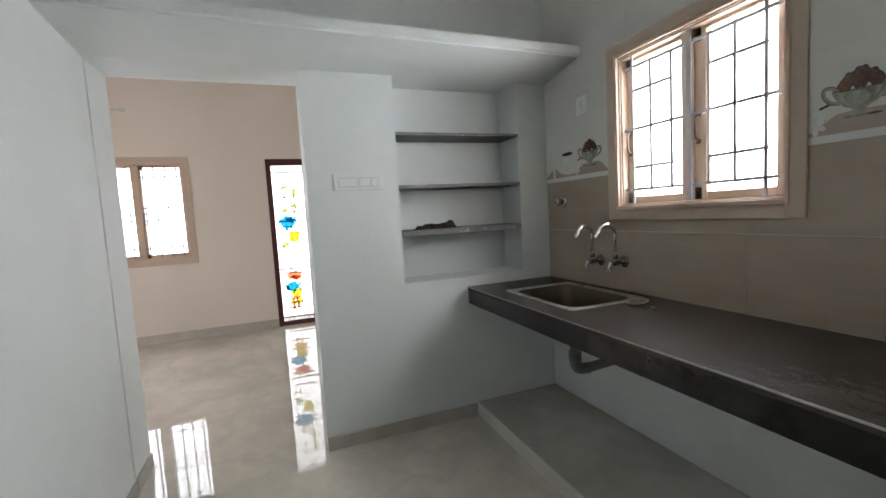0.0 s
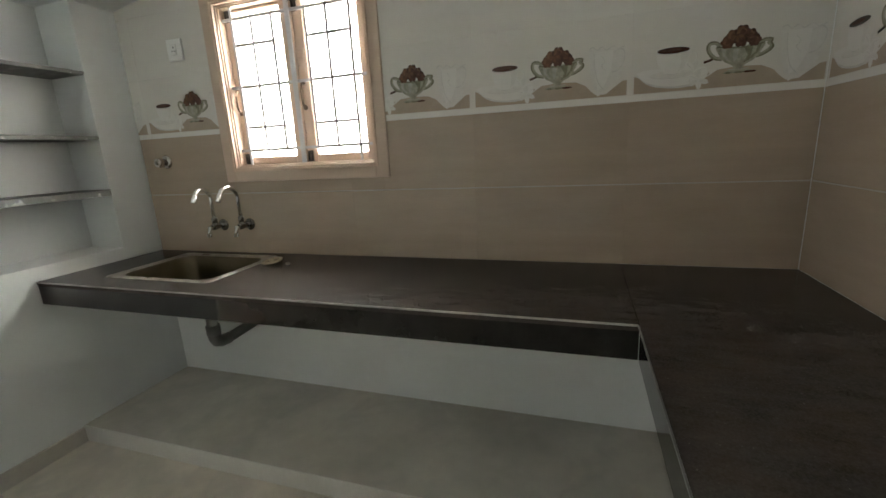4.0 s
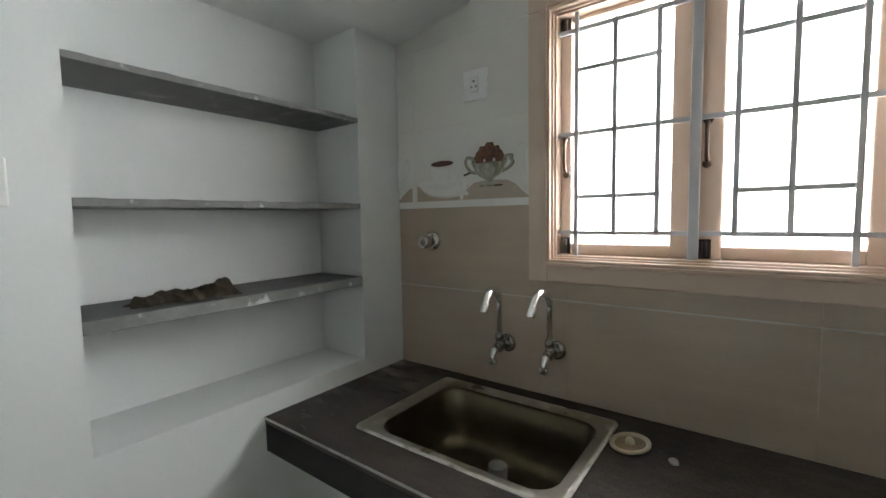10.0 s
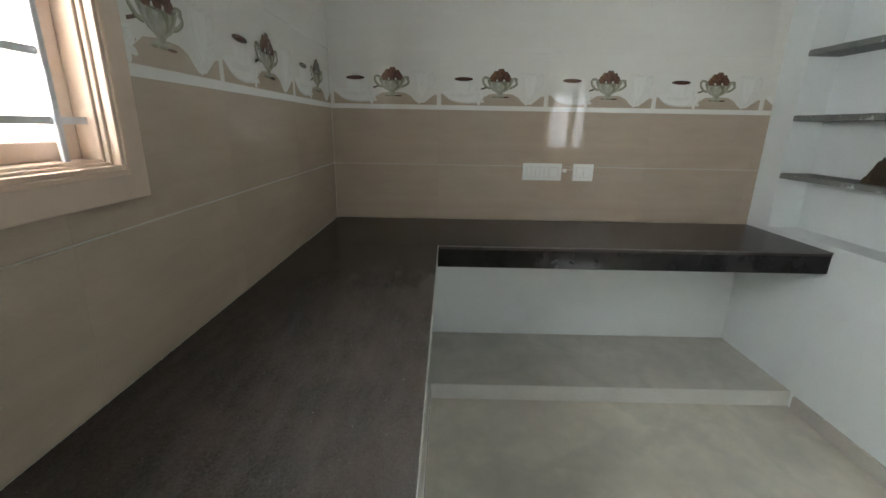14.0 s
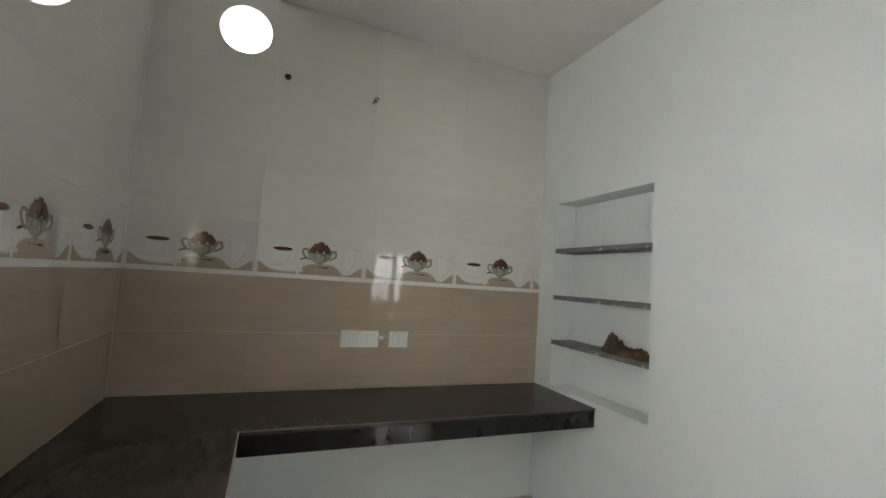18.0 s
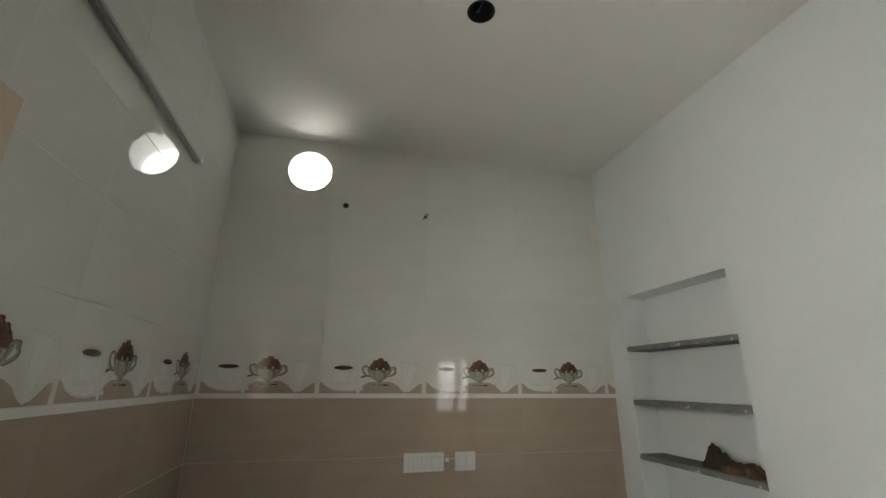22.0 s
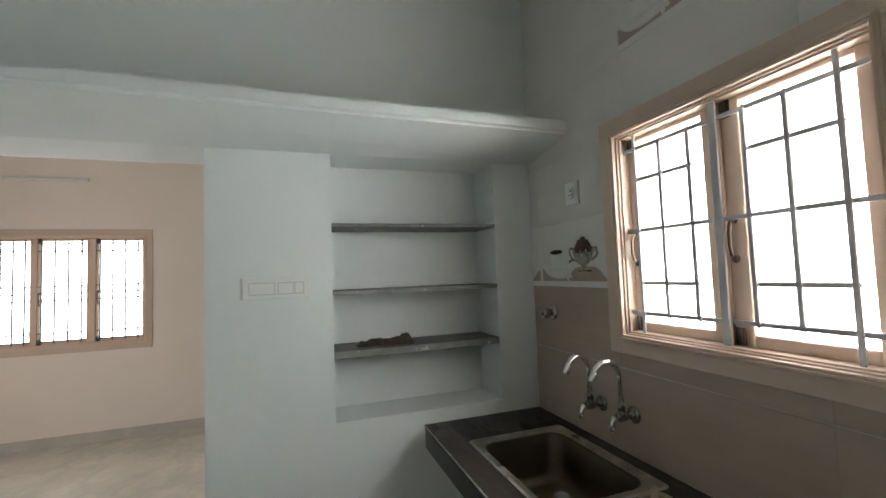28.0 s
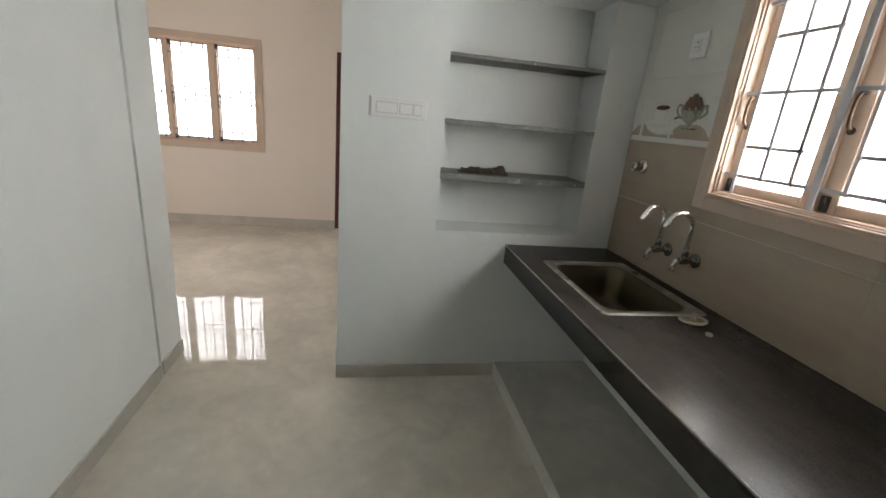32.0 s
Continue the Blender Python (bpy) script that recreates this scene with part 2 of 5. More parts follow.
CHROME = shader("chrome", (0.86, 0.87, 0.87), 0.22, metal=1.0, vary=0.04, scale=20, fine=90, bump=0.0)
DULL = shader("tarnished_chrome", (0.30, 0.285, 0.265), 0.26, metal=1.0, vary=0.3, scale=30, fine=120, bump=0.05)
WORN = shader("worn_chrome", (0.62, 0.565, 0.53), 0.2, metal=1.0, vary=0.15, scale=40, fine=150, bump=0.03)
WOOD = shader("peach_painted_wood", (0.66, 0.50, 0.385), 0.38, vary=0.05, scale=4, fine=40, bump=0.05, stretch=(1, 1, 0.4))
BAND = shader("beige_painted_surround", (0.60, 0.475, 0.375), 0.4, vary=0.05, scale=4, fine=60, bump=0.05)
GRILLE = shader("grey_grille_paint", (0.61, 0.605, 0.63), 0.35, vary=0.06, scale=10, fine=90, bump=0.05)
DARK_GRILLE = shader("slate_grille_paint", (0.10, 0.105, 0.125), 0.4, vary=0.15, scale=10, fine=90, bump=0.05)
BLACK = shader("black_iron", (0.025, 0.022, 0.022), 0.45, vary=0.3, scale=30, fine=150, bump=0.1)
BOLT = shader("dark_brown_metal", (0.05, 0.036, 0.03), 0.4, vary=0.3, scale=40, fine=150, bump=0.1)
BRONZE = shader("dark_bronze", (0.15, 0.105, 0.075), 0.35, metal=0.6, vary=0.2, scale=30, fine=150, bump=0.05)
PLASTIC = shader("white_plastic", (0.81, 0.82, 0.80), 0.3, vary=0.02, scale=8, fine=60, bump=0.0)
GAP = shader("grey_plastic_gap", (0.56, 0.565, 0.55), 0.6, vary=0.1, scale=30, fine=90, bump=0.0)
PALE = shader("pale_plastic_gap", (0.66, 0.66, 0.64), 0.6, vary=0.1, scale=30, fine=90, bump=0.0)
GREYPLASTIC = shader("grey_batten", (0.36, 0.365, 0.355), 0.35, vary=0.08, scale=8, fine=60, bump=0.0)
PVC = shader("grey_pvc", (0.17, 0.175, 0.17), 0.45, vary=0.1, scale=8, fine=60, bump=0.03)
MAHOGANY = shader("dark_red_wood", (0.085, 0.018, 0.016), 0.3, vary=0.3, scale=5, fine=40, bump=0.06, stretch=(1, 1, 0.15))
RAG = shader("brown_rag", (0.060, 0.040, 0.024), 0.9, vary=0.5, scale=16, fine=180, bump=0.6, stain=((0.20, 0.105, 0.050), 0.9, 7, 0.50, 0.62))
RAG2 = shader("dark_rag", (0.055, 0.041, 0.026), 0.9, vary=0.5, scale=16, fine=180, bump=0.6, stain=((0.065, 0.052, 0.03), 0.8, 14))
CREAMY = shader("cream_plastic", (0.40, 0.35, 0.245), 0.4, vary=0.1, scale=20, fine=120, bump=0.05, stain=((0.3, 0.2, 0.12), 0.6, 12))
MESH = shader("stained_strainer_mesh", (0.20, 0.150, 0.095), 0.5, vary=0.2, scale=20, fine=120, bump=0.1)
DARK = shader("dark_hole", (0.012, 0.012, 0.012), 0.9, vary=0.3, scale=20, fine=90, bump=0.1)
DUST = shader("dried_cement", (0.27, 0.25, 0.225), 0.9, vary=0.2, scale=30, fine=200, bump=0.3)
GROUND = shader("pale_outer_ground", (0.36, 0.33, 0.28), 0.95, vary=0.15, scale=0.6, fine=9, bump=0.2)
BARK = shader("brown_bark", (0.16, 0.12, 0.085), 0.9, vary=0.3, scale=14, fine=80, bump=0.5)
LEAF = shader("lime_leaf", (0.32, 0.42, 0.12), 0.5, vary=0.4, scale=9, fine=60, bump=0.05)
GLASS = clear_glass("window_glass")
FROST = clear_glass("frosted_door_glass", (0.95, 0.95, 0.93), 0.25)
INK = {
    "ground": shader("print_tan", (0.43, 0.355, 0.275), 0.02, vary=0.10, scale=14, fine=90, bump=0.0),
    "white": shader("print_white", (0.745, 0.742, 0.705), 0.02, vary=0.03, scale=20, fine=90, bump=0.0),
    "lace": shader("print_pale", (0.70, 0.695, 0.655), 0.02, vary=0.06, scale=60, fine=200, bump=0.0),
    "grey": shader("print_grey", (0.62, 0.615, 0.58), 0.02, vary=0.15, scale=40, fine=120, bump=0.0),
    "coffee": shader("print_coffee", (0.072, 0.030, 0.018), 0.02, vary=0.3, scale=40, fine=120, bump=0.0),
    "silver": shader("print_silver", (0.341, 0.336, 0.264), 0.02, vary=0.35, scale=45, fine=160, bump=0.0),
    "shade": shader("print_olive", (0.201, 0.196, 0.138), 0.02, vary=0.4, scale=45, fine=160, bump=0.0),
    "rose": shader("print_rose", (0.100, 0.051, 0.036), 0.02, vary=0.6, scale=55, fine=200, bump=0.0),
    "glint": shader("print_bright_silver", (0.40, 0.395, 0.335), 0.02, vary=0.25, scale=45, fine=160, bump=0.0),
    "rust": shader("print_rust", (0.190, 0.100, 0.060), 0.02, vary=0.3, scale=55, fine=200, bump=0.0),
    "orange": shader("print_orange", (0.142, 0.073, 0.045), 0.02, vary=0.3, scale=55, fine=200, bump=0.0),
}


def tinted(name, colour):
    m = bpy.data.materials.new(name)
    m.use_nodes = True
    n, l = m.node_tree.nodes, m.node_tree.links
    n.remove(n["Principled BSDF"])
    t = n.new("ShaderNodeBsdfTransparent")
    tc, no, mx = n.new("ShaderNodeTexCoord"), n.new("ShaderNodeTexNoise"), n.new("ShaderNodeMix")
    mx.data_type = "RGBA"
    no.inputs["Scale"].default_value = 25
    mx.inputs[6].default_value = (*colour, 1)
    mx.inputs[7].default_value = (*[min(1, c * 1.5 + 0.006) for c in colour], 1)
    l.new(tc.outputs["Object"], no.inputs["Vector"])
    l.new(no.outputs["Fac"], mx.inputs[0])
    l.new(mx.outputs[2], t.inputs["Color"])
    l.new(t.outputs[0], n["Material Output"].inputs["Surface"])
    return m


GLASS_INK = {"blue": tinted("blue_stained_glass", (0.004, 0.135, 0.25)), "yellow": tinted("yellow_stained_glass", (0.28, 0.22, 0.008)),
             "orange": tinted("orange_stained_glass", (0.34, 0.11, 0.05)), "green": tinted("green_stained_glass", (0.17, 0.19, 0.05))}


# ---- mesh helpers ----
def part(name, bm, material, parent=None, label=""):
    """Links a bmesh as one mesh object, under a thing or a part."""
    me = bpy.data.meshes.new(name)
    bm.to_mesh(me)
    bm.free()
    for m in (material if isinstance(material, (list, tuple)) else [material]):
        me.materials.append(m)
    ob = new(name, me)
    if parent:
        ob.parent = parent
    if label:
        ob["label"] = label
    return ob


def empty(name, m, label="", category="", group="", kind="", parent=None):
    ob = new(name)
    ob.empty_display_size = 0.05
    ob.matrix_basis = m
    if parent:
        ob.parent = parent
    return tagged(ob, label, category, group, kind)


def box(bm, x0, x1, y0, y1, z0, z1, bevel=0.0, seg=2):
    vs = [bm.verts.new(c) for c in ((x0, y0, z0), (x1, y0, z0), (x1, y1, z0), (x0, y1, z0), (x0, y0, z1), (x1, y0, z1), (x1, y1, z1), (x0, y1, z1))]
    fs = [bm.faces.new([vs[i] for i in f]) for f in ((0, 3, 2, 1), (4, 5, 6, 7), (0, 1, 5, 4), (1, 2, 6, 5), (2, 3, 7, 6), (3, 0, 4, 7))]
    if bevel:
        es = {e for f in fs for e in f.edges}
        bmesh.ops.bevel(bm, geom=list(es), offset=bevel, segments=seg, profile=0.5, affect="EDGES")
    return bm


def boxes(*rows, bevel=0.0):
    bm = bmesh.new()
    for r in rows:
        box(bm, *r, bevel=bevel)
    return bm


def loft(bm, loops, close=True, cap0=False, cap1=False, smooth=True):
    """Bridges loops of equally many points."""
    rings = [[bm.verts.new(p) for p in lp] for lp in loops]
    for a, b in zip(rings, rings[1:]):
        k = len(a)
        for i in range(k if close else k - 1):
            j = (i + 1) % k
            f = bm.faces.new((a[i], a[j], b[j], b[i]))
            f.smooth = smooth
    if cap0:
        bm.faces.new(list(reversed(rings[0])))
    if cap1:
        bm.faces.new(rings[-1])
    return bm


def circle(cx, cy, cz, r, n=16, axis="z"):
    pts = []
    for i in range(n):
        a = 2 * math.pi * i / n
        c, s = r * math.cos(a), r * math.sin(a)
        pts.append({"z": (cx + c, cy + s, cz), "y": (cx + c, cy, cz + s), "x": (cx, cy + c, cz + s)}[axis])
    return pts


def lathe(bm, profile, at=(0, 0, 0), axis="z", n=20):
    """Turns (radius, height) rows round an axis through at."""
    loops = []
    for r, h in profile:
        k = {"x": 0, "y": 1, "z": 2}[axis]
        c = list(at)
        c[k] += h
        loops.append(circle(*c, max(r, 1e-4), n, axis))
    loft(bm, loops, cap0=True, cap1=True)
    bmesh.ops.recalc_face_normals(bm, faces=bm.faces)
    return bm


def tube(bm, pts, r, n=12, cap=True):
    """A round pipe along points; r: one radius or one a point."""
    pts = [Vector(p) for p in pts]
    rs = r if isinstance(r, (list, tuple)) else [r] * len(pts)
    loops, up = [], None
    for i, p in enumerate(pts):
        d = (pts[min(i + 1, len(pts) - 1)] - pts[max(i - 1, 0)]).normalized()
        if up is None:
            up = d.orthogonal().normalized()
        up = (up - d * up.dot(d)).normalized()
        side = d.cross(up)
        loops.append([p + rs[i] * (math.cos(2 * math.pi * k / n) * up + math.sin(2 * math.pi * k / n) * side) for k in range(n)])
    loft(bm, loops, cap0=cap, cap1=cap)
    return bm


def rounded(w, d, r, z, cx=0.0, cy=0.0, n=6):
    """A rounded rectangle of size w x d at height z."""
    pts = []
    for qx, qy, a0 in ((1, 1, 0), (-1, 1, 90), (-1, -1, 180), (1, -1, 270)):
        for i in range(n + 1):
            a = radians(a0 + 90 * i / n)
            pts.append((cx + qx * (w / 2 - r) + r * math.cos(a), cy + qy * (d / 2 - r) + r * math.sin(a), z))
    return pts


def holed_panel(bm, u0, u1, v0, v1, cu, cv, r, w0, w1, n=32, chamfer=0.0):
    """A flat panel between depths w0 (front) and w1 with a round hole; u to the right, v up, w along y."""
    def ring(rad, w):
        return [(cu + rad * math.cos(2 * math.pi * i / n), w, cv + rad * math.sin(2 * math.pi * i / n)) for i in range(n)]

    def square(w):
        pts = []
        for i in range(n):
            a = 2 * math.pi * i / n
            c, s = math.cos(a), math.sin(a)
            ku = ((u1 - cu) if c > 0 else (cu - u0)) / max(abs(c), 1e-9)
            kv = ((v1 - cv) if s > 0 else (cv - v0)) / max(abs(s), 1e-9)
            k = min(ku, kv)
            pts.append((cu + k * c, w, cv + k * s))
        for u in (u0, u1):                      # pull the nearest points into the corners
            for v in (v0, v1):
                i = min(range(n), key=lambda q: (pts[q][0] - u) ** 2 + (pts[q][2] - v) ** 2)
                pts[i] = (u, w, v)
        return pts
    loft(bm, [square(w1), square(w0), ring(r, w0), ring(r, w1), square(w1)], smooth=False)
    bmesh.ops.remove_doubles(bm, verts=bm.verts, dist=1e-5)
    bmesh.ops.recalc_face_normals(bm, faces=bm.faces)
    return bm


def structure(name, bm, material, label, category):
    return tagged(part(name, bm, material), label, category, kind="structure")


RIGHT = Matrix.Translation((L, 0, 0)) @ pose(0, 0, 0, 0, 0, -90)        # u runs along -y, w along +x
LEFT = pose(0, 0, 0, 0, 0, 90)                                          # u runs along +y, w along -x

# ---- large structure ----
G = 0.006
# window wall, with its opening
OX0, OX1, OZ0, OZ1 = 0.645, 1.450, 1.298, 2.076
wall_window = structure("wall_window", boxes((-WALL, OX0, G, 0.22, 0, H), (OX1, L + 0.2, G, 0.22, 0, H), (OX0, OX1, G, 0.22, 0, OZ0), (OX0, OX1, G, 0.22, OZ1, H)),
                        PAINT, "white plastered kitchen wall, glazed tiles above the counter", "wall")
# far wall, with the round vent
VY, VZ, VR = 0.447, 2.858, 0.135
bm = boxes((0, VY - 0.2, G, 0.2, 0, H), (VY + 0.2, D + 0.2, G, 0.2, 0, H), (VY - 0.2, VY + 0.2, G, 0.2, 0, VZ - 0.18), (VY - 0.2, VY + 0.2, G, 0.2, VZ + 0.18, H))
holed_panel(bm, VY - 0.2, VY + 0.2, VZ - 0.18, VZ + 0.18, VY, VZ, VR, G, 0.2)
wall_right = structure("wall_right", bm, PAINT, "white plastered wall with tiles and a round vent hole", "wall")
wall_right.matrix_basis = RIGHT
# back wall, with its niche
NX0, NX1, NZ0, NZ1, ND = 2.150, 2.945, 0.876, 2.102, 0.16
wall_back = structure("wall_back", boxes((-0.012, NX0, -D - 0.25, -D, 0, H), (NX1, L, -D - 0.25, -D, 0, H), (NX0, NX1, -D - 0.25, -D, 0, NZ0), (NX0, NX1, -D - 0.25, -D, NZ1, H),
                                         (NX0, NX1, -D - 0.25, -D - ND, NZ0, NZ1)), PAINT, "white painted wall with a recessed shelf niche", "wall")
# wall towards the hall: pier, niche, pier, opening
MY0, MY1, MZ0, MZ1, MD = -1.037, -0.215, 0.915, LINTEL, 0.24
wall_left = structure("wall_left", boxes((-WALL, 0, MY1, G, 0, H), (-WALL, 0, MY0, MY1, 0, MZ0), (-WALL, 0, MY0, MY1, MZ1, H), (-WALL, -MD, MY0, MY1, MZ0, MZ1),
                                         (-WALL, 0, OPEN1, MY0, 0, H), (-WALL, 0, OPEN0 - 0.028, OPEN1, LINTEL, H), (-WALL, -0.045, -D - 0.25, OPEN0, 0, H), (-0.045, -0.0121, -D - 0.25, OPEN0 - 0.028, 0, H)),
                      PAINT, "white painted wall with a shelf niche and an opening to the hall", "wall")
# loft slab over the opening and the niche
bm = bmesh.new()
loft(bm, [[(0, 0.0, 2.130), (0.362, 0.0, 2.186), (0.362, 0.0, 2.250), (0, 0.0, 2.250)], [(0, -D, 2.130), (0.440, -D, 2.170), (0.440, -D, 2.232), (0, -D, 2.240)]], cap0=True, cap1=True, smooth=False)
bmesh.ops.recalc_face_normals(bm, faces=bm.faces)
bmesh.ops.bevel(bm, geom=[e for e in bm.edges if e.verts[0].co.x > 0.3 and e.verts[1].co.x > 0.3 and abs(e.verts[0].co.y - e.verts[1].co.y) > 1], offset=0.012, segments=3, affect="EDGES")
loft_slab = structure("loft_slab", bm, PAINT, "white painted concrete loft slab along the wall", "loft")
# ceiling with the round fan box left open
CX, CY, CR = 1.893, -1.193, 0.055
bm = boxes((-WALL, L + 0.2, -D - 0.25, CY - 0.2, H, H + 0.12), (-WALL, L + 0.2, CY + 0.2, 0.22, H, H + 0.12), (-WALL, CX - 0.2, CY - 0.2, CY + 0.2, H, H + 0.12), (CX + 0.2, L + 0.2, CY - 0.2, CY + 0.2, H, H + 0.12))
tmp = bmesh.new()
holed_panel(tmp, CX - 0.2, CX + 0.2, -0.2, 0.2, CX, 0, CR, 0, 0.12)
bmesh.ops.transform(tmp, matrix=Matrix.Translation((0, CY, H)) @ pose(0, 0, 0, 90), verts=tmp.verts)
me = bpy.data.meshes.new("hole")
tmp.to_mesh(me)
tmp.free()
bm.from_mesh(me)
bpy.data.meshes.remove(me)
ceiling = structure("ceiling", bm, CEIL, "white painted kitchen ceiling", "ceiling")
structure("ceiling_hall", boxes((HX - 0.25, -WALL - 0.001, HY0 - 0.2, HY1 + 0.2, H + 0.001, H + 0.12)), CEIL, "white painted hall ceiling", "ceiling")
# hall walls
structure("wall_hall_east", boxes((-WALL, -0.02, HY0, -D - 0.25, 0, H)), CREAM, "cream painted hall wall", "wall")
structure("wall_hall_north", boxes((HX - 0.2, -WALL, HY1, HY1 + 0.2, 0, H), (-WALL, -WALL + 0.1, 0.22, HY1 + 0.2, 0, H)), CREAM, "cream painted hall wall", "wall")
# doorway added out of view to let the hall fill light in
structure("wall_hall_south", boxes((HX - 0.2, -1.25, HY0 - 0.2, HY0, 0, H), (-0.35, 0, HY0 - 0.2, HY0, 0, H), (-1.25, -0.35, HY0 - 0.2, HY0, 2.1, H)), CREAM, "cream painted hall wall, unseen doorway added for fill light", "wall")
HW = (-4.150, -2.650, 0.908, 2.143)     # hall window
HD = (-1.818, -1.325, 0.0, 2.115)       # narrow glazed door
bm = boxes((HX - 0.2, HX, HY0, HW[0], 0, H), (HX - 0.2, HX, HW[0], HW[1], 0, HW[2]), (HX - 0.2, HX, HW[0], HW[1], HW[3], H),
           (HX - 0.2, HX, HW[1], HD[0], 0, H), (HX - 0.2, HX, HD[0], HD[1], HD[3], H), (HX - 0.2, HX, HD[1], HY1, 0, H))
bmesh.ops.remove_doubles(bm, verts=bm.verts, dist=1e-5)
structure("wall_hall_west", bm, CREAM, "cream painted hall wall with a window and a glazed door", "wall")
floor = structure("floor", boxes((HX - 0.2, L + 0.2, HY0 - 0.2, HY1 + 0.2, -0.12, 0)), FLOOR, "polished cream and grey marbled floor", "floor")
structure("ground", boxes((-400, 400, -400, 400, -0.6, -0.5)), GROUND, "pale dusty ground outside the house", "ground")


def hazy_sky(name, strength):
    m = bpy.data.materials.new(name)
    m.use_nodes = True
    b = m.node_tree.nodes["Principled BSDF"]
    b.inputs["Base Color"].default_value = (0.8, 0.8, 0.8, 1)
    b.inputs["Emission Color"].default_value = (0.985, 1.0, 1.0, 1)
    b.inputs["Emission Strength"].default_value = strength
    return m


GLOW, GLOW_WEST, GLOW_EAST = hazy_sky("hazy_sky", 4.0), hazy_sky("west_hazy_sky", 1.6), hazy_sky("bright_hazy_sky", 9.0)
structure("backdrop_east", boxes((9.0, 9.1, -8, 8, -0.5, 14)), GLOW_EAST, "bright hazy sky seen through the vent", "sky")
structure("backdrop_north", boxes((-4, 6, 4.0, 4.1, -0.5, 9)), GLOW, "bright hazy sky seen through the kitchen window", "sky")
structure("backdrop_west", boxes((-8.1, -8.0, -9, 3, -0.5, 9)), GLOW_WEST, "bright hazy sky seen through the hall window", "sky")
# skirtings
structure("baseboard_left", boxes((0.0, 0.012, OPEN1, -0.605, 0, 0.078)), SKIRT, "grey stone skirting along the white wall", "skirting")
structure("baseboard_back", boxes((-0.012, 2.50, -D, -D + 0.012, 0, 0.078)), SKIRT, "grey stone skirting along the white wall", "skirting")
structure("baseboard_hall", boxes((HX, HX + 0.012, HY0, HD[0], 0, 0.10), (HX, HX + 0.012, HD[1], HY1, 0, 0.10)), SKIRT, "grey stone skirting along the cream wall", "skirting")
structure("baseboard_jamb", boxes((-WALL, -0.046, OPEN0, OPEN0 + 0.010, 0, 0.078)), SKIRT, "grey stone skirting in the opening", "skirting")
# plinth under the counter
plinth = structure("plinth", boxes((0.0, L, -0.595, G, 0, 0.086), (2.535, L, -D, -0.595, 0, 0.086)), PLINTH, "low stone plinth under the kitchen counter", "plinth")
NOSING = shader("pale_plinth_edge", (0.62, 0.615, 0.57), 0.25, vary=0.08, scale=5, fine=60, bump=0.03)
part("front_edge", boxes((0.0, 2.529, -0.602, -0.5951, 0, 0.088), bevel=0.002), NOSING, plinth, "pale polished front edge")
part("front_edge", boxes((2.528, 2.5349, -D, -0.6025, 0, 0.088), bevel=0.002), NOSING, plinth, "pale polished front edge")


# ---- windows ----
def bar(bm, u0, u1, v0, v1, w, t=0.009):
    box(bm, u0, u1, w, w + t, v0, v1, 0.002, 1)


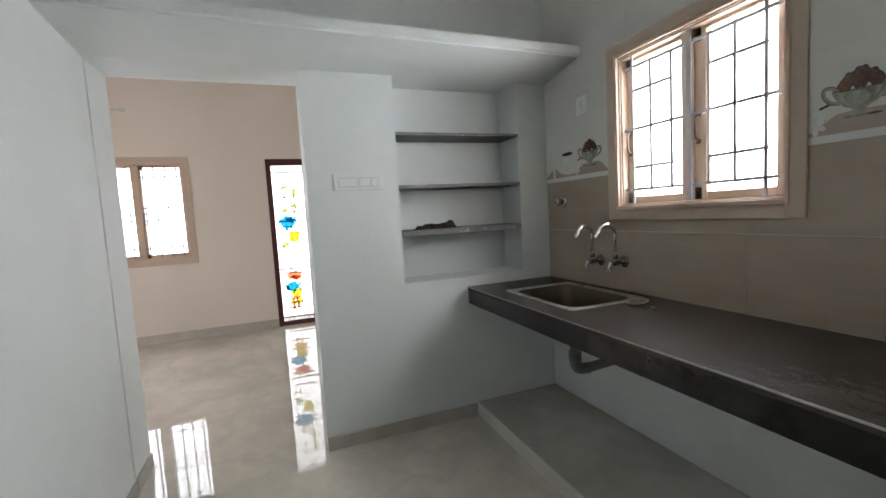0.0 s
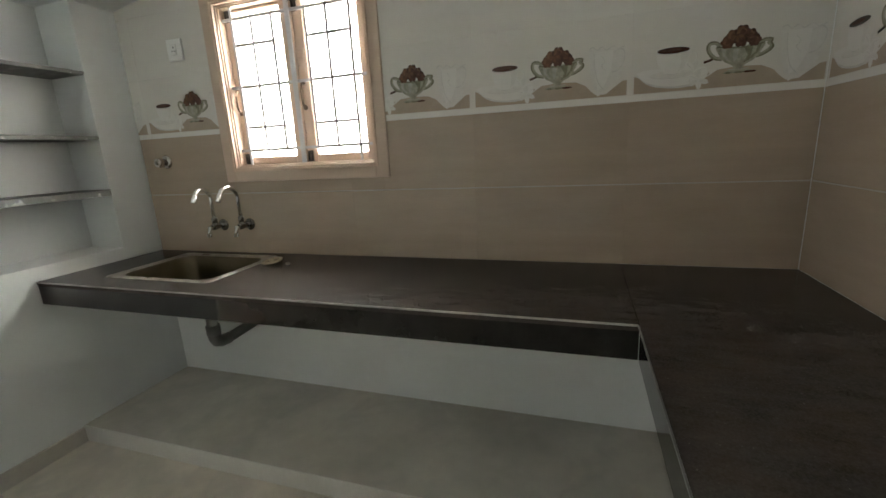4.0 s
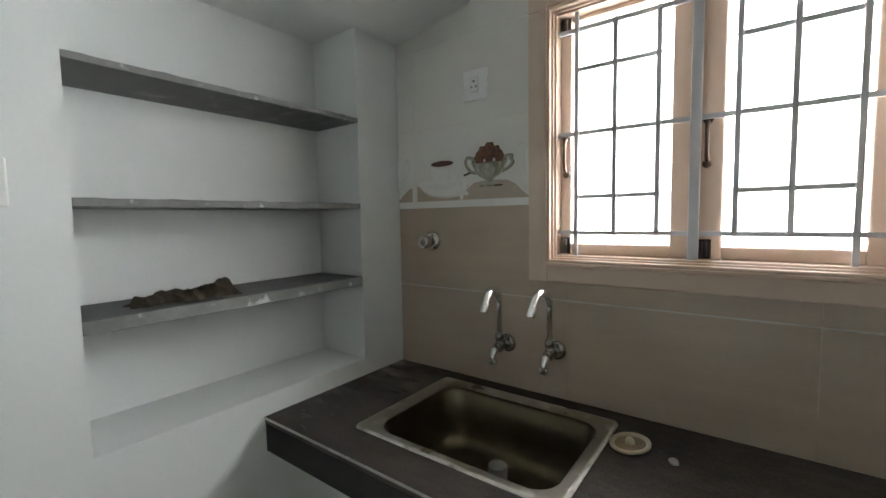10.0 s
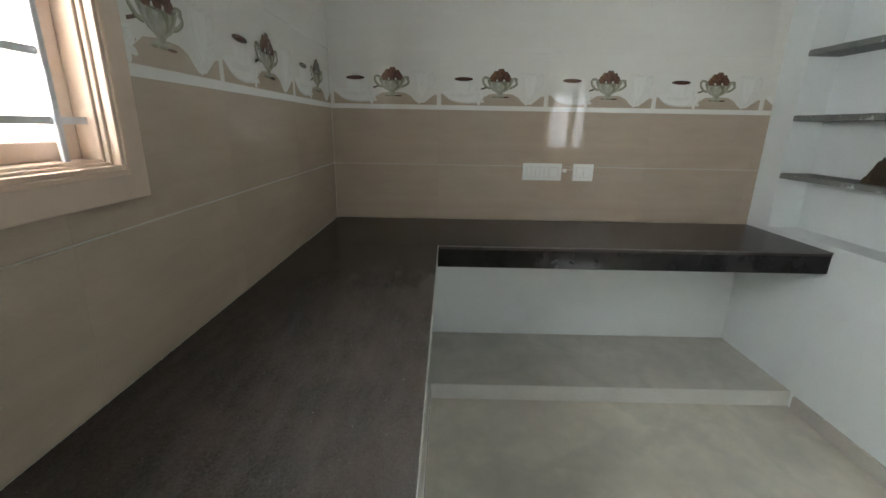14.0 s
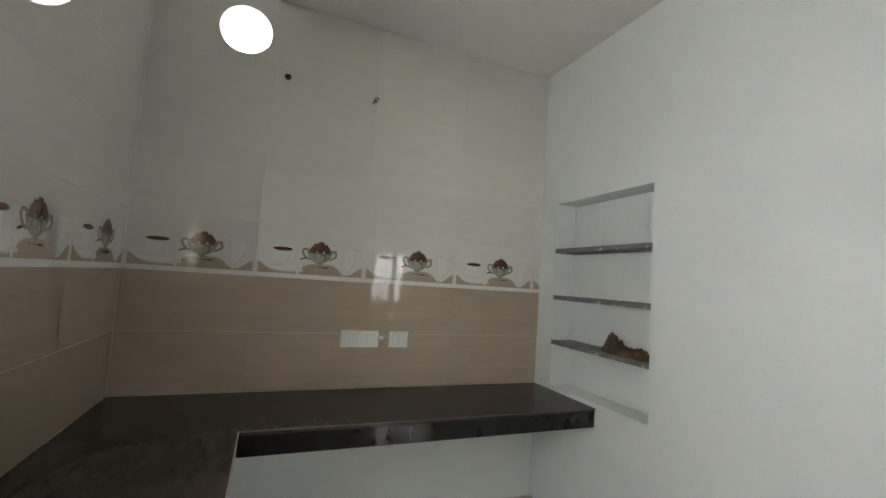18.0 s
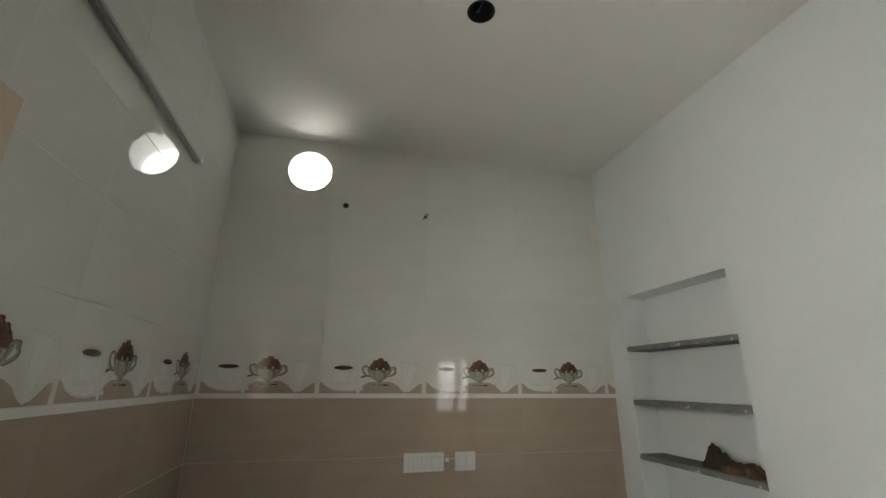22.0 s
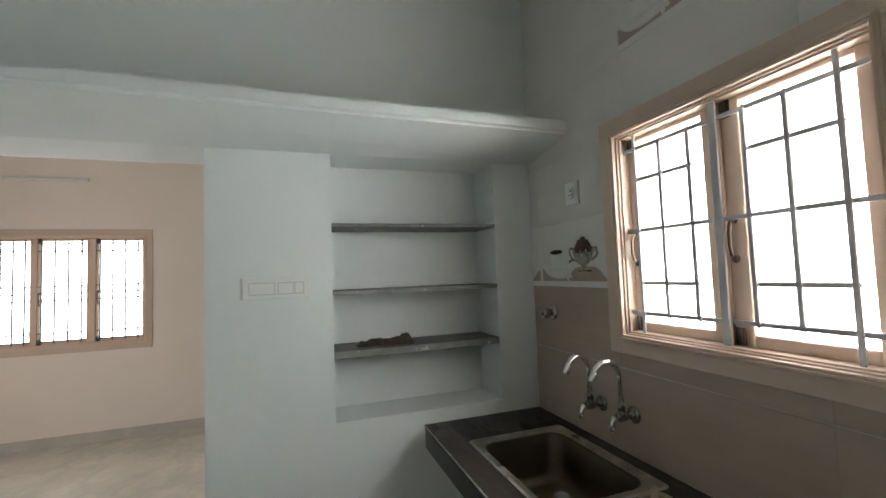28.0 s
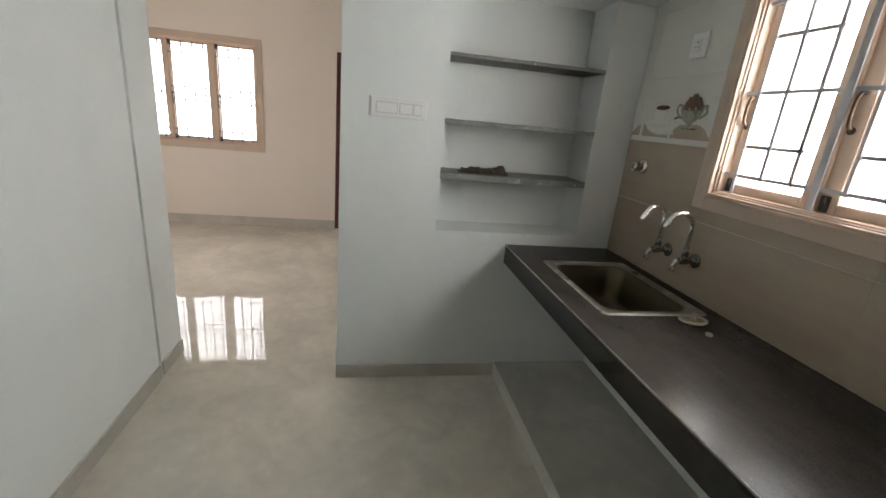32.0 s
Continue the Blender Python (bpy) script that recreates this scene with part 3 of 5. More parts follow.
def make_window(name, m, size, sashes, grille_u, grille_v, surround, label, stile=0.036, head=0.015, thick=0.0066, iron=None):
    """A wooden window in local u (right), w (out), v (up), from (0, 0) to size; sashes: their left and right edges."""
    W, V = size
    win = empty(name, m, label, "window", kind="structure")
    s = surround
    bm = boxes((-s, W + s, -0.012, -0.001, V, V + s), (-s, 0, -0.012, -0.001, -s, V), (W, W + s, -0.012, -0.001, -s, V), (0, W, -0.012, -0.001, -s, 0), bevel=0.003)
    part("surround", bm, BAND, win, "flat beige painted surround")
    f = 0.018
    bm = bmesh.new()
    for w0, w1, q0, q1 in ((-0.016, 0.004, -0.014, -0.004), (-0.013, 0.004, -0.0035, 0.006), (0.004, 0.014, -0.003, 0.012), (0.014, 0.105, -0.002, f)):
        for r in ((q0, q1, w0, w1, q0, V - q0), (W - q1, W - q0, w0, w1, q0, V - q0), (q1, W - q1, w0, w1, q0, q1), (q1, W - q1, w0, w1, V - q1, V - q0)):
            box(bm, *r, bevel=0.002)
    part("window_frame", bm, WOOD, win, "peach painted wooden frame")
    part("outer_reveal", boxes((-0.001, 0.008, 0.106, 0.198, 0.008, V - 0.008), (W - 0.008, W + 0.001, 0.106, 0.198, 0.008, V - 0.008), (-0.001, W + 0.001, 0.106, 0.198, -0.001, 0.0079), (-0.001, W + 0.001, 0.106, 0.198, V - 0.0079, V + 0.001)),
         REVEAL, win, "cream painted plaster reveal outside the glass")
    for a, b in zip(sashes, sashes[1:]):            # mullions
        part("mullion", boxes((a[1], b[0], 0.042, 0.085, f, V - f), bevel=0.003), WOOD, win)
    for a, b, st0, st1 in sashes:
        sash = part("sash", boxes((a, a + st0, 0.052, 0.085, f, V - f), (b - st1, b, 0.052, 0.085, f, V - f), (a + st0, b - st1, 0.053, 0.084, f, f + stile), (a + st0, b - st1, 0.053, 0.084, V - f - head, V - f), bevel=0.004),
                    WOOD, win, "peach painted window sash")
        pane = part("pane", boxes((a + st0 - 0.005, b - st1 + 0.005, 0.066, 0.070, f + stile - 0.005, V - f - head + 0.005)), GLASS, sash, "clear glass")
        pane.visible_shadow = False
        for v in (f + 0.03, V - f - 0.03):
            bm = boxes((a + 0.006, a + 0.034, 0.044, 0.052, v - 0.026, v + 0.026), bevel=0.002)
            tube(bm, [(a + 0.02, 0.041, v - 0.022), (a + 0.02, 0.041, v + 0.022)], 0.006, 10)
            part("bolt", bm, BOLT, sash, "dark brown tower bolt")
        bm = bmesh.new()
        hu, hv = a + 0.02, V * 0.43
        tube(bm, [(hu, 0.052, hv - 0.055), (hu, 0.034, hv - 0.045), (hu, 0.028, hv - 0.02), (hu, 0.028, hv + 0.02), (hu, 0.034, hv + 0.045), (hu, 0.052, hv + 0.055)], [0.006, 0.006, 0.005, 0.005, 0.006, 0.006], 10)
        lathe(bm, [(0.012, 0.0), (0.012, -0.006), (0.006, -0.010)], (hu, 0.053, hv - 0.058), "y", 12)
        lathe(bm, [(0.012, 0.0), (0.012, -0.006), (0.006, -0.010)], (hu, 0.053, hv + 0.058), "y", 12)
        part("handle", bm, BRONZE, sash, "dark bronze pull handle")
    bm = boxes(*[(u0, u1, 0.029, 0.037, v - thick, v + thick) for u0, u1, v in grille_v])
    for u, v0, v1, t in grille_u:                   # weld fillets where the bars meet
        for u0, u1, v in grille_v:
            if u0 - 0.005 < u < u1 + 0.005 and v0 - 0.005 < v < v1 + 0.005:
                c = thick * 1.6
                loft(bm, [[(u - c, w, v), (u, w, v - c), (u + c, w, v), (u, w, v + c)] for w in (0.0275, 0.0345)], cap0=True, cap1=True, smooth=False)
    bmesh.ops.recalc_face_normals(bm, faces=bm.faces)
    g = part("grille", bm, iron or GRILLE, win, "painted iron grille")
    for u, v0, v1, t in grille_u:
        bm = bmesh.new()
        box(bm, u - t, u + t, 0.022, 0.029, v0, v1, 0.0015, 1)
        part("grille_bar", bm, iron or GRILLE, g)
    return win


W0, V0 = OX0, OZ0
kw, kv = OX1 - OX0, OZ1 - OZ0
top_bar, mid_bar, low_bar, h2, h4 = 2.007 - V0, 1.696 - V0, 1.388 - V0, 1.888 - V0, 1.500 - V0
us = [x - W0 for x in (0.723, 0.836, 0.952, 1.135, 1.246, 1.363)]
uprights = [(us[0], 0.012, kv - 0.012, 0.0066), (us[1], low_bar, top_bar, 0.0066), (us[2], low_bar, top_bar, 0.0066), (us[3], low_bar, top_bar, 0.0066), (us[4], low_bar, top_bar, 0.0066),
            (us[5], 0.012, kv - 0.012, 0.0066), (1.043 - W0, 0.012, kv - 0.012, 0.013)]
rails = [(0.012, kw - 0.012, top_bar), (0.012, kw - 0.012, mid_bar), (0.012, kw - 0.012, low_bar)] + [(us[i], us[i + 2], h) for i in (0, 3) for h in (h2, h4)]
make_window("window_1", Matrix.Translation((W0, 0, V0)), (kw, kv), [(0.018, 0.392, 0.035, 0.055), (0.404, kw - 0.018, 0.057, 0.048)], uprights, rails, 0.066,
            "peach painted two-sash kitchen window with a grey iron grille")

hw_w, hw_v = HW[1] - HW[0] - 0.13, HW[3] - HW[2] - 0.13
sash3 = [(0.018, 0.402, 0.030, 0.026), (0.436, 0.866, 0.022, 0.025), (0.920, hw_w - 0.018, 0.023, 0.023)]
g_u, g_v = [], []
for a, b in ((0.048, 0.376), (0.458, 0.841), (0.943, 1.329)):
    for k in (0.06, 0.34, 0.63, 0.92):
        g_u.append((a + (b - a) * k, 0.03, hw_v - 0.03, 0.0064))
    for v in (0.055, 0.135, 0.46, 0.53, 0.60, hw_v - 0.15, hw_v - 0.07):
        g_v.append((a - 0.01, b + 0.01, v))
make_window("window_2", Matrix.Translation((HX, HW[0] + 0.065, HW[2] + 0.065)) @ LEFT, (hw_w, hw_v), sash3, g_u, g_v, 0.069,
            "peach painted three-sash hall window with an iron grille", stile=0.035, head=0.026, thick=0.0058, iron=DARK_GRILLE)


# ---- narrow glazed hall door ----
door = empty("door_1", Matrix.Translation((HX, HD[0], 0)) @ LEFT, "narrow dark wooden door with painted glass, closed", "door", kind="structure")
dw, dv = HD[1] - HD[0], HD[3]
part("door_frame", boxes((0, 0.062, -0.01, 0.10, 0, dv), (dw - 0.062, dw, -0.01, 0.10, 0, dv), (0.062, dw - 0.062, -0.01, 0.10, dv - 0.08, dv), (0.062, dw - 0.062, -0.01, 0.10, 0.0, 0.06), bevel=0.004), MAHOGANY, door, "dark red-brown wood")
pane = part("pane", boxes((0.04, dw - 0.04, 0.050, 0.054, 0.045, dv - 0.055)), FROST, door, "frosted glass")
pane.visible_shadow = False
for v in (0.098, 0.725, 1.332, 1.953):          # full rails, then the thin inner frame of each panel
    part("glazing_bar", boxes((0.055, dw - 0.055, 0.041, 0.048, v - 0.008, v + 0.008)), BLACK, door, "thin dark bar")
for k in range(5):
    u = 0.096 + (dw - 0.192) * (k + 0.5) / 5
    part("glazing_bar", boxes((u - 0.0032, u + 0.0032, 0.0432, 0.0472, 0.06, dv - 0.08)), BLACK, door, "thin dark bar")
for v0, v1 in ((0.219, 0.670), (0.820, 1.264), (1.420, 1.874)):
    part("panel_lines", boxes((0.126, dw - 0.126, 0.0425, 0.0475, v0 - 0.0062, v0 + 0.0062), (0.126, dw - 0.126, 0.0425, 0.0475, v1 - 0.0062, v1 + 0.0062),
                              (0.096, 0.099, 0.0425, 0.0475, v0 - 0.06, v1 + 0.04), (dw - 0.099, dw - 0.096, 0.0425, 0.0475, v0 - 0.06, v1 + 0.04)), BLACK, door, "fine dark lines of a glass panel")


def splash(bm, cu, cv, ru, rv, seed, w):
    """A ragged blot of glass paint."""
    ring = []
    for i in range(40):
        a = 2 * math.pi * i / 40
        q = 0.82 + 0.30 * noise.noise(Vector((2.2 * math.cos(a), 2.2 * math.sin(a), seed))) + 0.22 * noise.noise(Vector((6 * math.cos(a), 6 * math.sin(a), seed + 7)))
        ring.append(bm.verts.new((cu + ru * q * math.cos(a), w, cv + rv * q * math.sin(a))))
    bm.faces.new(ring)


rng = random.Random(11)
for k, (colour, w, blots) in enumerate((
        ("blue", 0.0462, ((0.208, 1.318, 0.080, 0.085), (0.250, 1.350, 0.040, 0.035), (0.200, 0.490, 0.080, 0.060))),
        ("yellow", 0.0458, ((0.268, 1.135, 0.066, 0.068), (0.245, 0.400, 0.062, 0.055), (0.270, 0.300, 0.040, 0.030), (0.190, 0.285, 0.035, 0.028))),
        ("orange", 0.0454, ((0.232, 0.640, 0.085, 0.055), (0.260, 0.600, 0.050, 0.030), (0.232, 0.345, 0.095, 0.014), (0.300, 1.455, 0.025, 0.016), (0.205, 0.245, 0.012, 0.040), (0.255, 0.245, 0.012, 0.040))),
        ("green", 0.0450, ((0.164, 1.040, 0.036, 0.034), (0.306, 1.690, 0.028, 0.055), (0.300, 1.530, 0.034, 0.026), (0.190, 1.470, 0.026, 0.018), (0.200, 1.757, 0.040, 0.020), (0.180, 1.640, 0.022, 0.012),
                           (0.170, 0.920, 0.028, 0.008), (0.140, 0.470, 0.022, 0.016))))):
    bm = bmesh.new()
    for j, (u, v, ru, rv) in enumerate(blots):
        splash(bm, u, v, 1.28 * ru, 1.28 * rv, 3.1 * j + k, w - 0.00003 * j)
        for i in range(5):
            a = rng.uniform(0, 6.283)
            splash(bm, u + ru * 1.25 * math.cos(a), v + rv * 1.25 * math.sin(a), rng.uniform(0.010, 0.020), rng.uniform(0.010, 0.020), rng.random() * 9, w - 0.0002 - 0.00003 * (5 * j + i))
    pane = part(colour + "_glass_paint", bm, GLASS_INK[colour], door, colour + " painted blooms on the glass")
    pane.visible_shadow = False

# ---- counter ----
counter = empty("kitchen_counter", Matrix.Translation((0, 0, 0)), "L-shaped black granite kitchen counter with dusty marks", "counter")
SX0, SX1, SY0, SY1 = 0.294, 0.860, -0.494, -0.084
F = 0.627
XF = 2.513


def framed(bm, x0, x1, y0, y1, a0, a1, b0, b1, z0, z1):
    """A slab with a rectangular cut-out."""
    def rect(x, X, y, Y, z):
        return [(x, y, z), (X, y, z), (X, Y, z), (x, Y, z)]
    loft(bm, [rect(x0, x1, y0, y1, z0), rect(x0, x1, y0, y1, z1), rect(a0, a1, b0, b1, z1), rect(a0, a1, b0, b1, z0), rect(x0, x1, y0, y1, z0)], smooth=False)
    bmesh.ops.remove_doubles(bm, verts=bm.verts, dist=1e-6)
    bmesh.ops.recalc_face_normals(bm, faces=bm.faces)
    return bm


part("worktop", framed(bmesh.new(), 0.0, XF - 0.0015, -F, 0, SX0, SX1, SY0, SY1, TOP - 0.02, TOP), GRANITE, counter, "black granite slab")
part("worktop", boxes((XF, L, -D, 0, TOP - 0.02, TOP), bevel=0.002), GRANITE, counter, "black granite slab")
part("edge_bead", boxes((0.0, XF - 0.002, -F - 0.004, -F - 0.0003, TOP - 0.006, TOP + 0.0006), bevel=0.0015), BEAD, counter, "worn front edge, highlight painted in its pale colour")
part("edge_bead", boxes((XF - 0.004, XF - 0.0003, -D, -F - 0.0045, TOP - 0.006, TOP + 0.0006), bevel=0.0015), DIM_BEAD, counter, "worn front edge, fainter highlight in its colour")
part("fascia", boxes((0.0, XF + 0.002, -F + 0.001, -F + 0.021, 0.742, TOP - 0.0205), bevel=0.002), EDGE, counter, "polished granite front edge")
part("fascia", boxes((XF + 0.0025, XF + 0.0225, -D, -F + 0.0, 0.742, TOP - 0.0205), bevel=0.002), EDGE, counter, "polished granite front edge")
part("support_slab", framed(bmesh.new(), 0.0, XF + 0.0225, -F + 0.022, 0, SX0 - 0.02, SX1 + 0.02, SY0 - 0.02, SY1 + 0.02, 0.748, TOP - 0.021), PAINT, counter, "white painted concrete slab")
part("support_slab", boxes((XF + 0.0235, L, -D, 0, 0.748, TOP - 0.021)), PAINT, counter, "white painted concrete slab")

# ---- sink ----
sink = empty("kitchen_sink", Matrix.Translation((0.577, -0.289, TOP)), "stainless steel sink set in the granite counter", "sink")
w, d = 0.608, 0.446
bm = bmesh.new()
bw, bd, bx, by = w - 0.085, d - 0.075, 0.0125, -0.0125      # bowl, set towards the front and the open side
loft(bm, [rounded(w, d, 0.02, 0.0005), rounded(w, d, 0.02, 0.004), rounded(w - 0.012, d - 0.012, 0.02, 0.0055), rounded(w - 0.024, d - 0.024, 0.024, 0.0045, 0.001, -0.001),
          rounded(bw + 0.012, bd + 0.012, 0.06, 0.0045, bx, by), rounded(bw, bd, 0.065, 0.003, bx, by)])
bmesh.ops.recalc_face_normals(bm, faces=bm.faces)
part("rim", bm, STEEL, sink, "steel rim with water stains")
bm = bmesh.new()
loft(bm, [rounded(w + 0.009, d + 0.009, 0.024, 0.0004), rounded(w + 0.007, d + 0.007, 0.023, 0.0022), rounded(w - 0.001, d - 0.001, 0.02, 0.0048), rounded(w - 0.005, d - 0.005, 0.02, 0.0052)])
bmesh.ops.recalc_face_normals(bm, faces=bm.faces)
part("seal", bm, SEAL, sink, "pale worn cement seal round the rim")
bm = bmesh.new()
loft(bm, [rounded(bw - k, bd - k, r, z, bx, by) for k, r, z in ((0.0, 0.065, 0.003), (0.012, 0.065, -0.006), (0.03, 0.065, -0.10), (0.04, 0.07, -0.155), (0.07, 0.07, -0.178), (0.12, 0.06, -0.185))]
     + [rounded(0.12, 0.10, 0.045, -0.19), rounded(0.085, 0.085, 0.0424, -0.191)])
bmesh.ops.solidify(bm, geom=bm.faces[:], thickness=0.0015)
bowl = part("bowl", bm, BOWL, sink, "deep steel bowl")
bm = bmesh.new()
lathe(bm, [(0.0425, -0.001), (0.0425, 0.002), (0.032, 0.003), (0.03, -0.004), (0.008, -0.005), (0.006, 0.001)], (0, 0, -0.191), "z", 20)
part("drain", bm, DULL, bowl, "tarnished steel drain")

pipe = empty("drain_pipe", Matrix.Translation((0.62, -0.30, 0.45)), "grey plastic drain pipe under the sink", "pipe")
bm = bmesh.new()
tube(bm, [(0, 0, 0.30), (0, 0, 0.08)], 0.026, 16)
tube(bm, [(0, 0, 0.10), (0, 0, 0.05)], 0.033, 16)
part("down_pipe", bm, PVC, pipe)
bm = bmesh.new()
tube(bm, [(0, 0, 0.06), (0, 0.002, 0.03), (0, 0.012, 0.010), (0, 0.035, 0.0), (0.01, 0.08, 0.0)], 0.030, 16)
part("elbow", bm, PVC, pipe)
bm = bmesh.new()
tube(bm, [(0.01, 0.07, 0.0), (0.05, 0.304, 0.035)], 0.026, 16)
tube(bm, [(0.047, 0.285, 0.032), (0.05, 0.304, 0.035)], 0.036, 16)
part("waste_pipe", bm, PVC, pipe)


# ---- taps ----
def make_tap(x, z, turn):
    tap = empty("wall_tap", Matrix.Translation((x, 0, z)), "chrome swan-neck wall tap above the sink", "tap", "sink taps")
    bm = bmesh.new()
    lathe(bm, [(0.031, 0.0), (0.031, -0.004), (0.022, -0.010), (0.014, -0.012)], (0, 0, 0), "y", 20)
    flange = part("flange", bm, DULL, tap, "tarnished flange")
    bm = bmesh.new()
    tube(bm, [(0, -0.008, 0), (0, -0.03, 0), (0, -0.055, 0), (0, -0.072, 0), (0, -0.085, -0.001)], [0.012, 0.012, 0.017, 0.017, 0.013], 14)
    tube(bm, [(0, -0.058, 0), (0, -0.058, 0.026)], [0.016, 0.013], 14)
    part("body", bm, DULL, tap, "tarnished tap body")
    bm = bmesh.new()
    tube(bm, [(0, -0.082, 0), (0, -0.094, -0.004), (0, -0.102, -0.020), (0, -0.104, -0.045)], [0.013, 0.014, 0.009, 0.012], 12)
    box(bm, -0.014, 0.014, -0.111, -0.097, -0.050, -0.030, 0.004)
    part("lever", bm, CHROME, tap)
    c, s = math.cos(radians(turn)), math.sin(radians(turn))
    pts = [(0, -0.058, 0.02), (0, -0.058, 0.149)]
    R = 0.055
    for i in range(1, 11):
        a = math.pi * i / 10 * 0.86
        q = R - R * math.cos(a)
        pts.append((q * s, -0.058 - q * c, 0.149 + R * math.sin(a)))
    down = Vector((0.42 * s, -0.42 * c, -0.9)).normalized()
    end = Vector(pts[-1]) + down * 0.022
    pts += [tuple(end)]
    bm = bmesh.new()
    tube(bm, pts, [0.0092] * 3 + [0.0122] * (len(pts) - 3), 14)
    spout = part("spout", bm, CHROME, tap)
    bm = bmesh.new()
    tube(bm, [tuple(end - down * 0.020), tuple(end - down * 0.018), tuple(end + down * 0.012), tuple(end + down * 0.014)], [0.0122, 0.0138, 0.0138, 0.0122], 14)
    part("aerator", bm, CHROME, spout)
    bm = bmesh.new()
    tube(bm, [(0, -0.058, 0.024), (0, -0.058, 0.028), (0, -0.058, 0.046), (0, -0.058, 0.050)], [0.0115, 0.0148, 0.0148, 0.0105], 14)
    part("collar_nut", bm, DULL, spout, "tarnished collar nut")
    return tap


make_tap(0.494, 1.003, 6)
make_tap(0.672, 1.008, -4)

valve = empty("stop_valve", Matrix.Translation((0.170, 0, 1.353)), "round dull stop valve on the tan tiles", "valve")
bm = bmesh.new()
lathe(bm, [(0.037, 0.0), (0.037, -0.004), (0.029, -0.012), (0.016, -0.016)], (0, 0, 0), "y", 24)
part("flange", bm, WORN, valve, "worn chrome cover")
bm = bmesh.new()
lathe(bm, [(0.014, -0.012), (0.014, -0.024), (0.024, -0.027), (0.0255, -0.034), (0.0255, -0.052), (0.022, -0.058), (0.012, -0.060)], (-0.004, 0, -0.003), "y", 20)
knob = part("knob", bm, WORN, valve, "dull round knob")
bm = bmesh.new()
lathe(bm, [(0.010, 0.0), (0.010, -0.002), (0.006, -0.003)], (-0.004, -0.060, -0.003), "y", 14)
part("screw_cap", bm, DULL, knob)

# ---- things on the counter ----
plug = empty("sink_strainer", Matrix.Translation((0.940, -0.184, TOP + 0.004)) @ pose(0, 0, 0, 4, -6, 0), "round cream sink strainer lying beside the sink", "strainer")
bm = bmesh.new()
loft(bm, [circle(0, 0, h, r, 32) for r, h in ((0.036, 0.0), (0.044, 0.002), (0.049, 0.006), (0.0495, 0.011), (0.046, 0.0135), (0.041, 0.0125), (0.0375, 0.009), (0.037, 0.004), (0.036, 0.0))])
bmesh.ops.recalc_face_normals(bm, faces=bm.faces)
rim = part("rim", bm, CREAMY, plug, "cream plastic rim")
bm = bmesh.new()
for k in range(-5, 6):
    w = math.sqrt(max(0.0, 0.037 ** 2 - (k * 0.0065) ** 2))
    box(bm, -w, w, k * 0.0065 - 0.0016, k * 0.0065 + 0.0016, 0.0045, 0.0070)
    box(bm, k * 0.0065 - 0.0016, k * 0.0065 + 0.0016, -w, w, 0.0050, 0.0075)
part("mesh", bm, MESH, plug, "stained strainer mesh")
bm = bmesh.new()
lathe(bm, [(0.011, 0.0), (0.011, 0.012), (0.008, 0.018), (0.003, 0.019)], (0, 0, 0.004), "z", 16)
part("knob", bm, CREAMY, plug)
bm = bmesh.new()
bmesh.ops.create_icosphere(bm, subdivisions=2, radius=0.012)
for v in bm.verts:
    v.co *= 1 + 0.35 * noise.noise(v.co * 90)
    v.co.z *= 0.6
crumb = part("cement_crumb", bm, DUST)
crumb.matrix_basis = Matrix.Translation((1.04, -0.200, TOP + 0.0055))
tagged(crumb, "small crumb of dried cement on the granite", "crumb")


# ---- niche shelves ----
def shelf(m, length, depth, thick, label, group):
    bm = boxes((0, length, 0, depth, -thick, 0), bevel=0.0)
    bmesh.ops.subdivide_edges(bm, edges=[e for e in bm.edges if abs(e.verts[0].co.x - e.verts[1].co.x) > 0.1], cuts=24)
    for v in bm.verts:
        if v.co.y < 0.001:
            v.co.y += 0.004 * noise.noise(Vector((v.co.x * 14, v.co.z * 30, 1)))
            v.co.z += 0.0025 * noise.noise(Vector((v.co.x * 22, 5, v.co.z * 40)))
    ob = part("niche_shelf", bm, SHELF)
    ob.matrix_basis = m
    bm = boxes((0.001, length - 0.001, -0.0035, -0.0042 + 0.0045, -thick + 0.001, -0.0015))
    bmesh.ops.subdivide_edges(bm, edges=[e for e in bm.edges if abs(e.verts[0].co.x - e.verts[1].co.x) > 0.1], cuts=40)
    for v in bm.verts:
        v.co.y += 0.0014 * noise.noise(Vector((v.co.x * 26, v.co.z * 60, length)))
        v.co.z += 0.0016 * noise.noise(Vector((v.co.x * 31, 9, v.co.z * 50)))
    part("front_edge", bm, SHELF_EDGE, ob, "chalky front edge with paint drips")
    return tagged(ob, label, "shelf", group)


for z, th in ((1.810, 0.017), (1.500, 0.019), (1.228, 0.032)):
    shelf(Matrix.Translation((-0.002, MY0, z)) @ LEFT, MY1 - MY0, MD - 0.002, th, "rough grey stone shelf in the niche beside the sink", "sink niche shelves")
for z in (1.790, 1.474, 1.176):
    shelf(Matrix.Translation((NX1, -D - 0.001, z)) @ pose(0, 0, 0, 0, 0, 180), NX1 - NX0, ND - 0.001, 0.028, "rough grey stone shelf in the back wall niche", "back niche shelves")


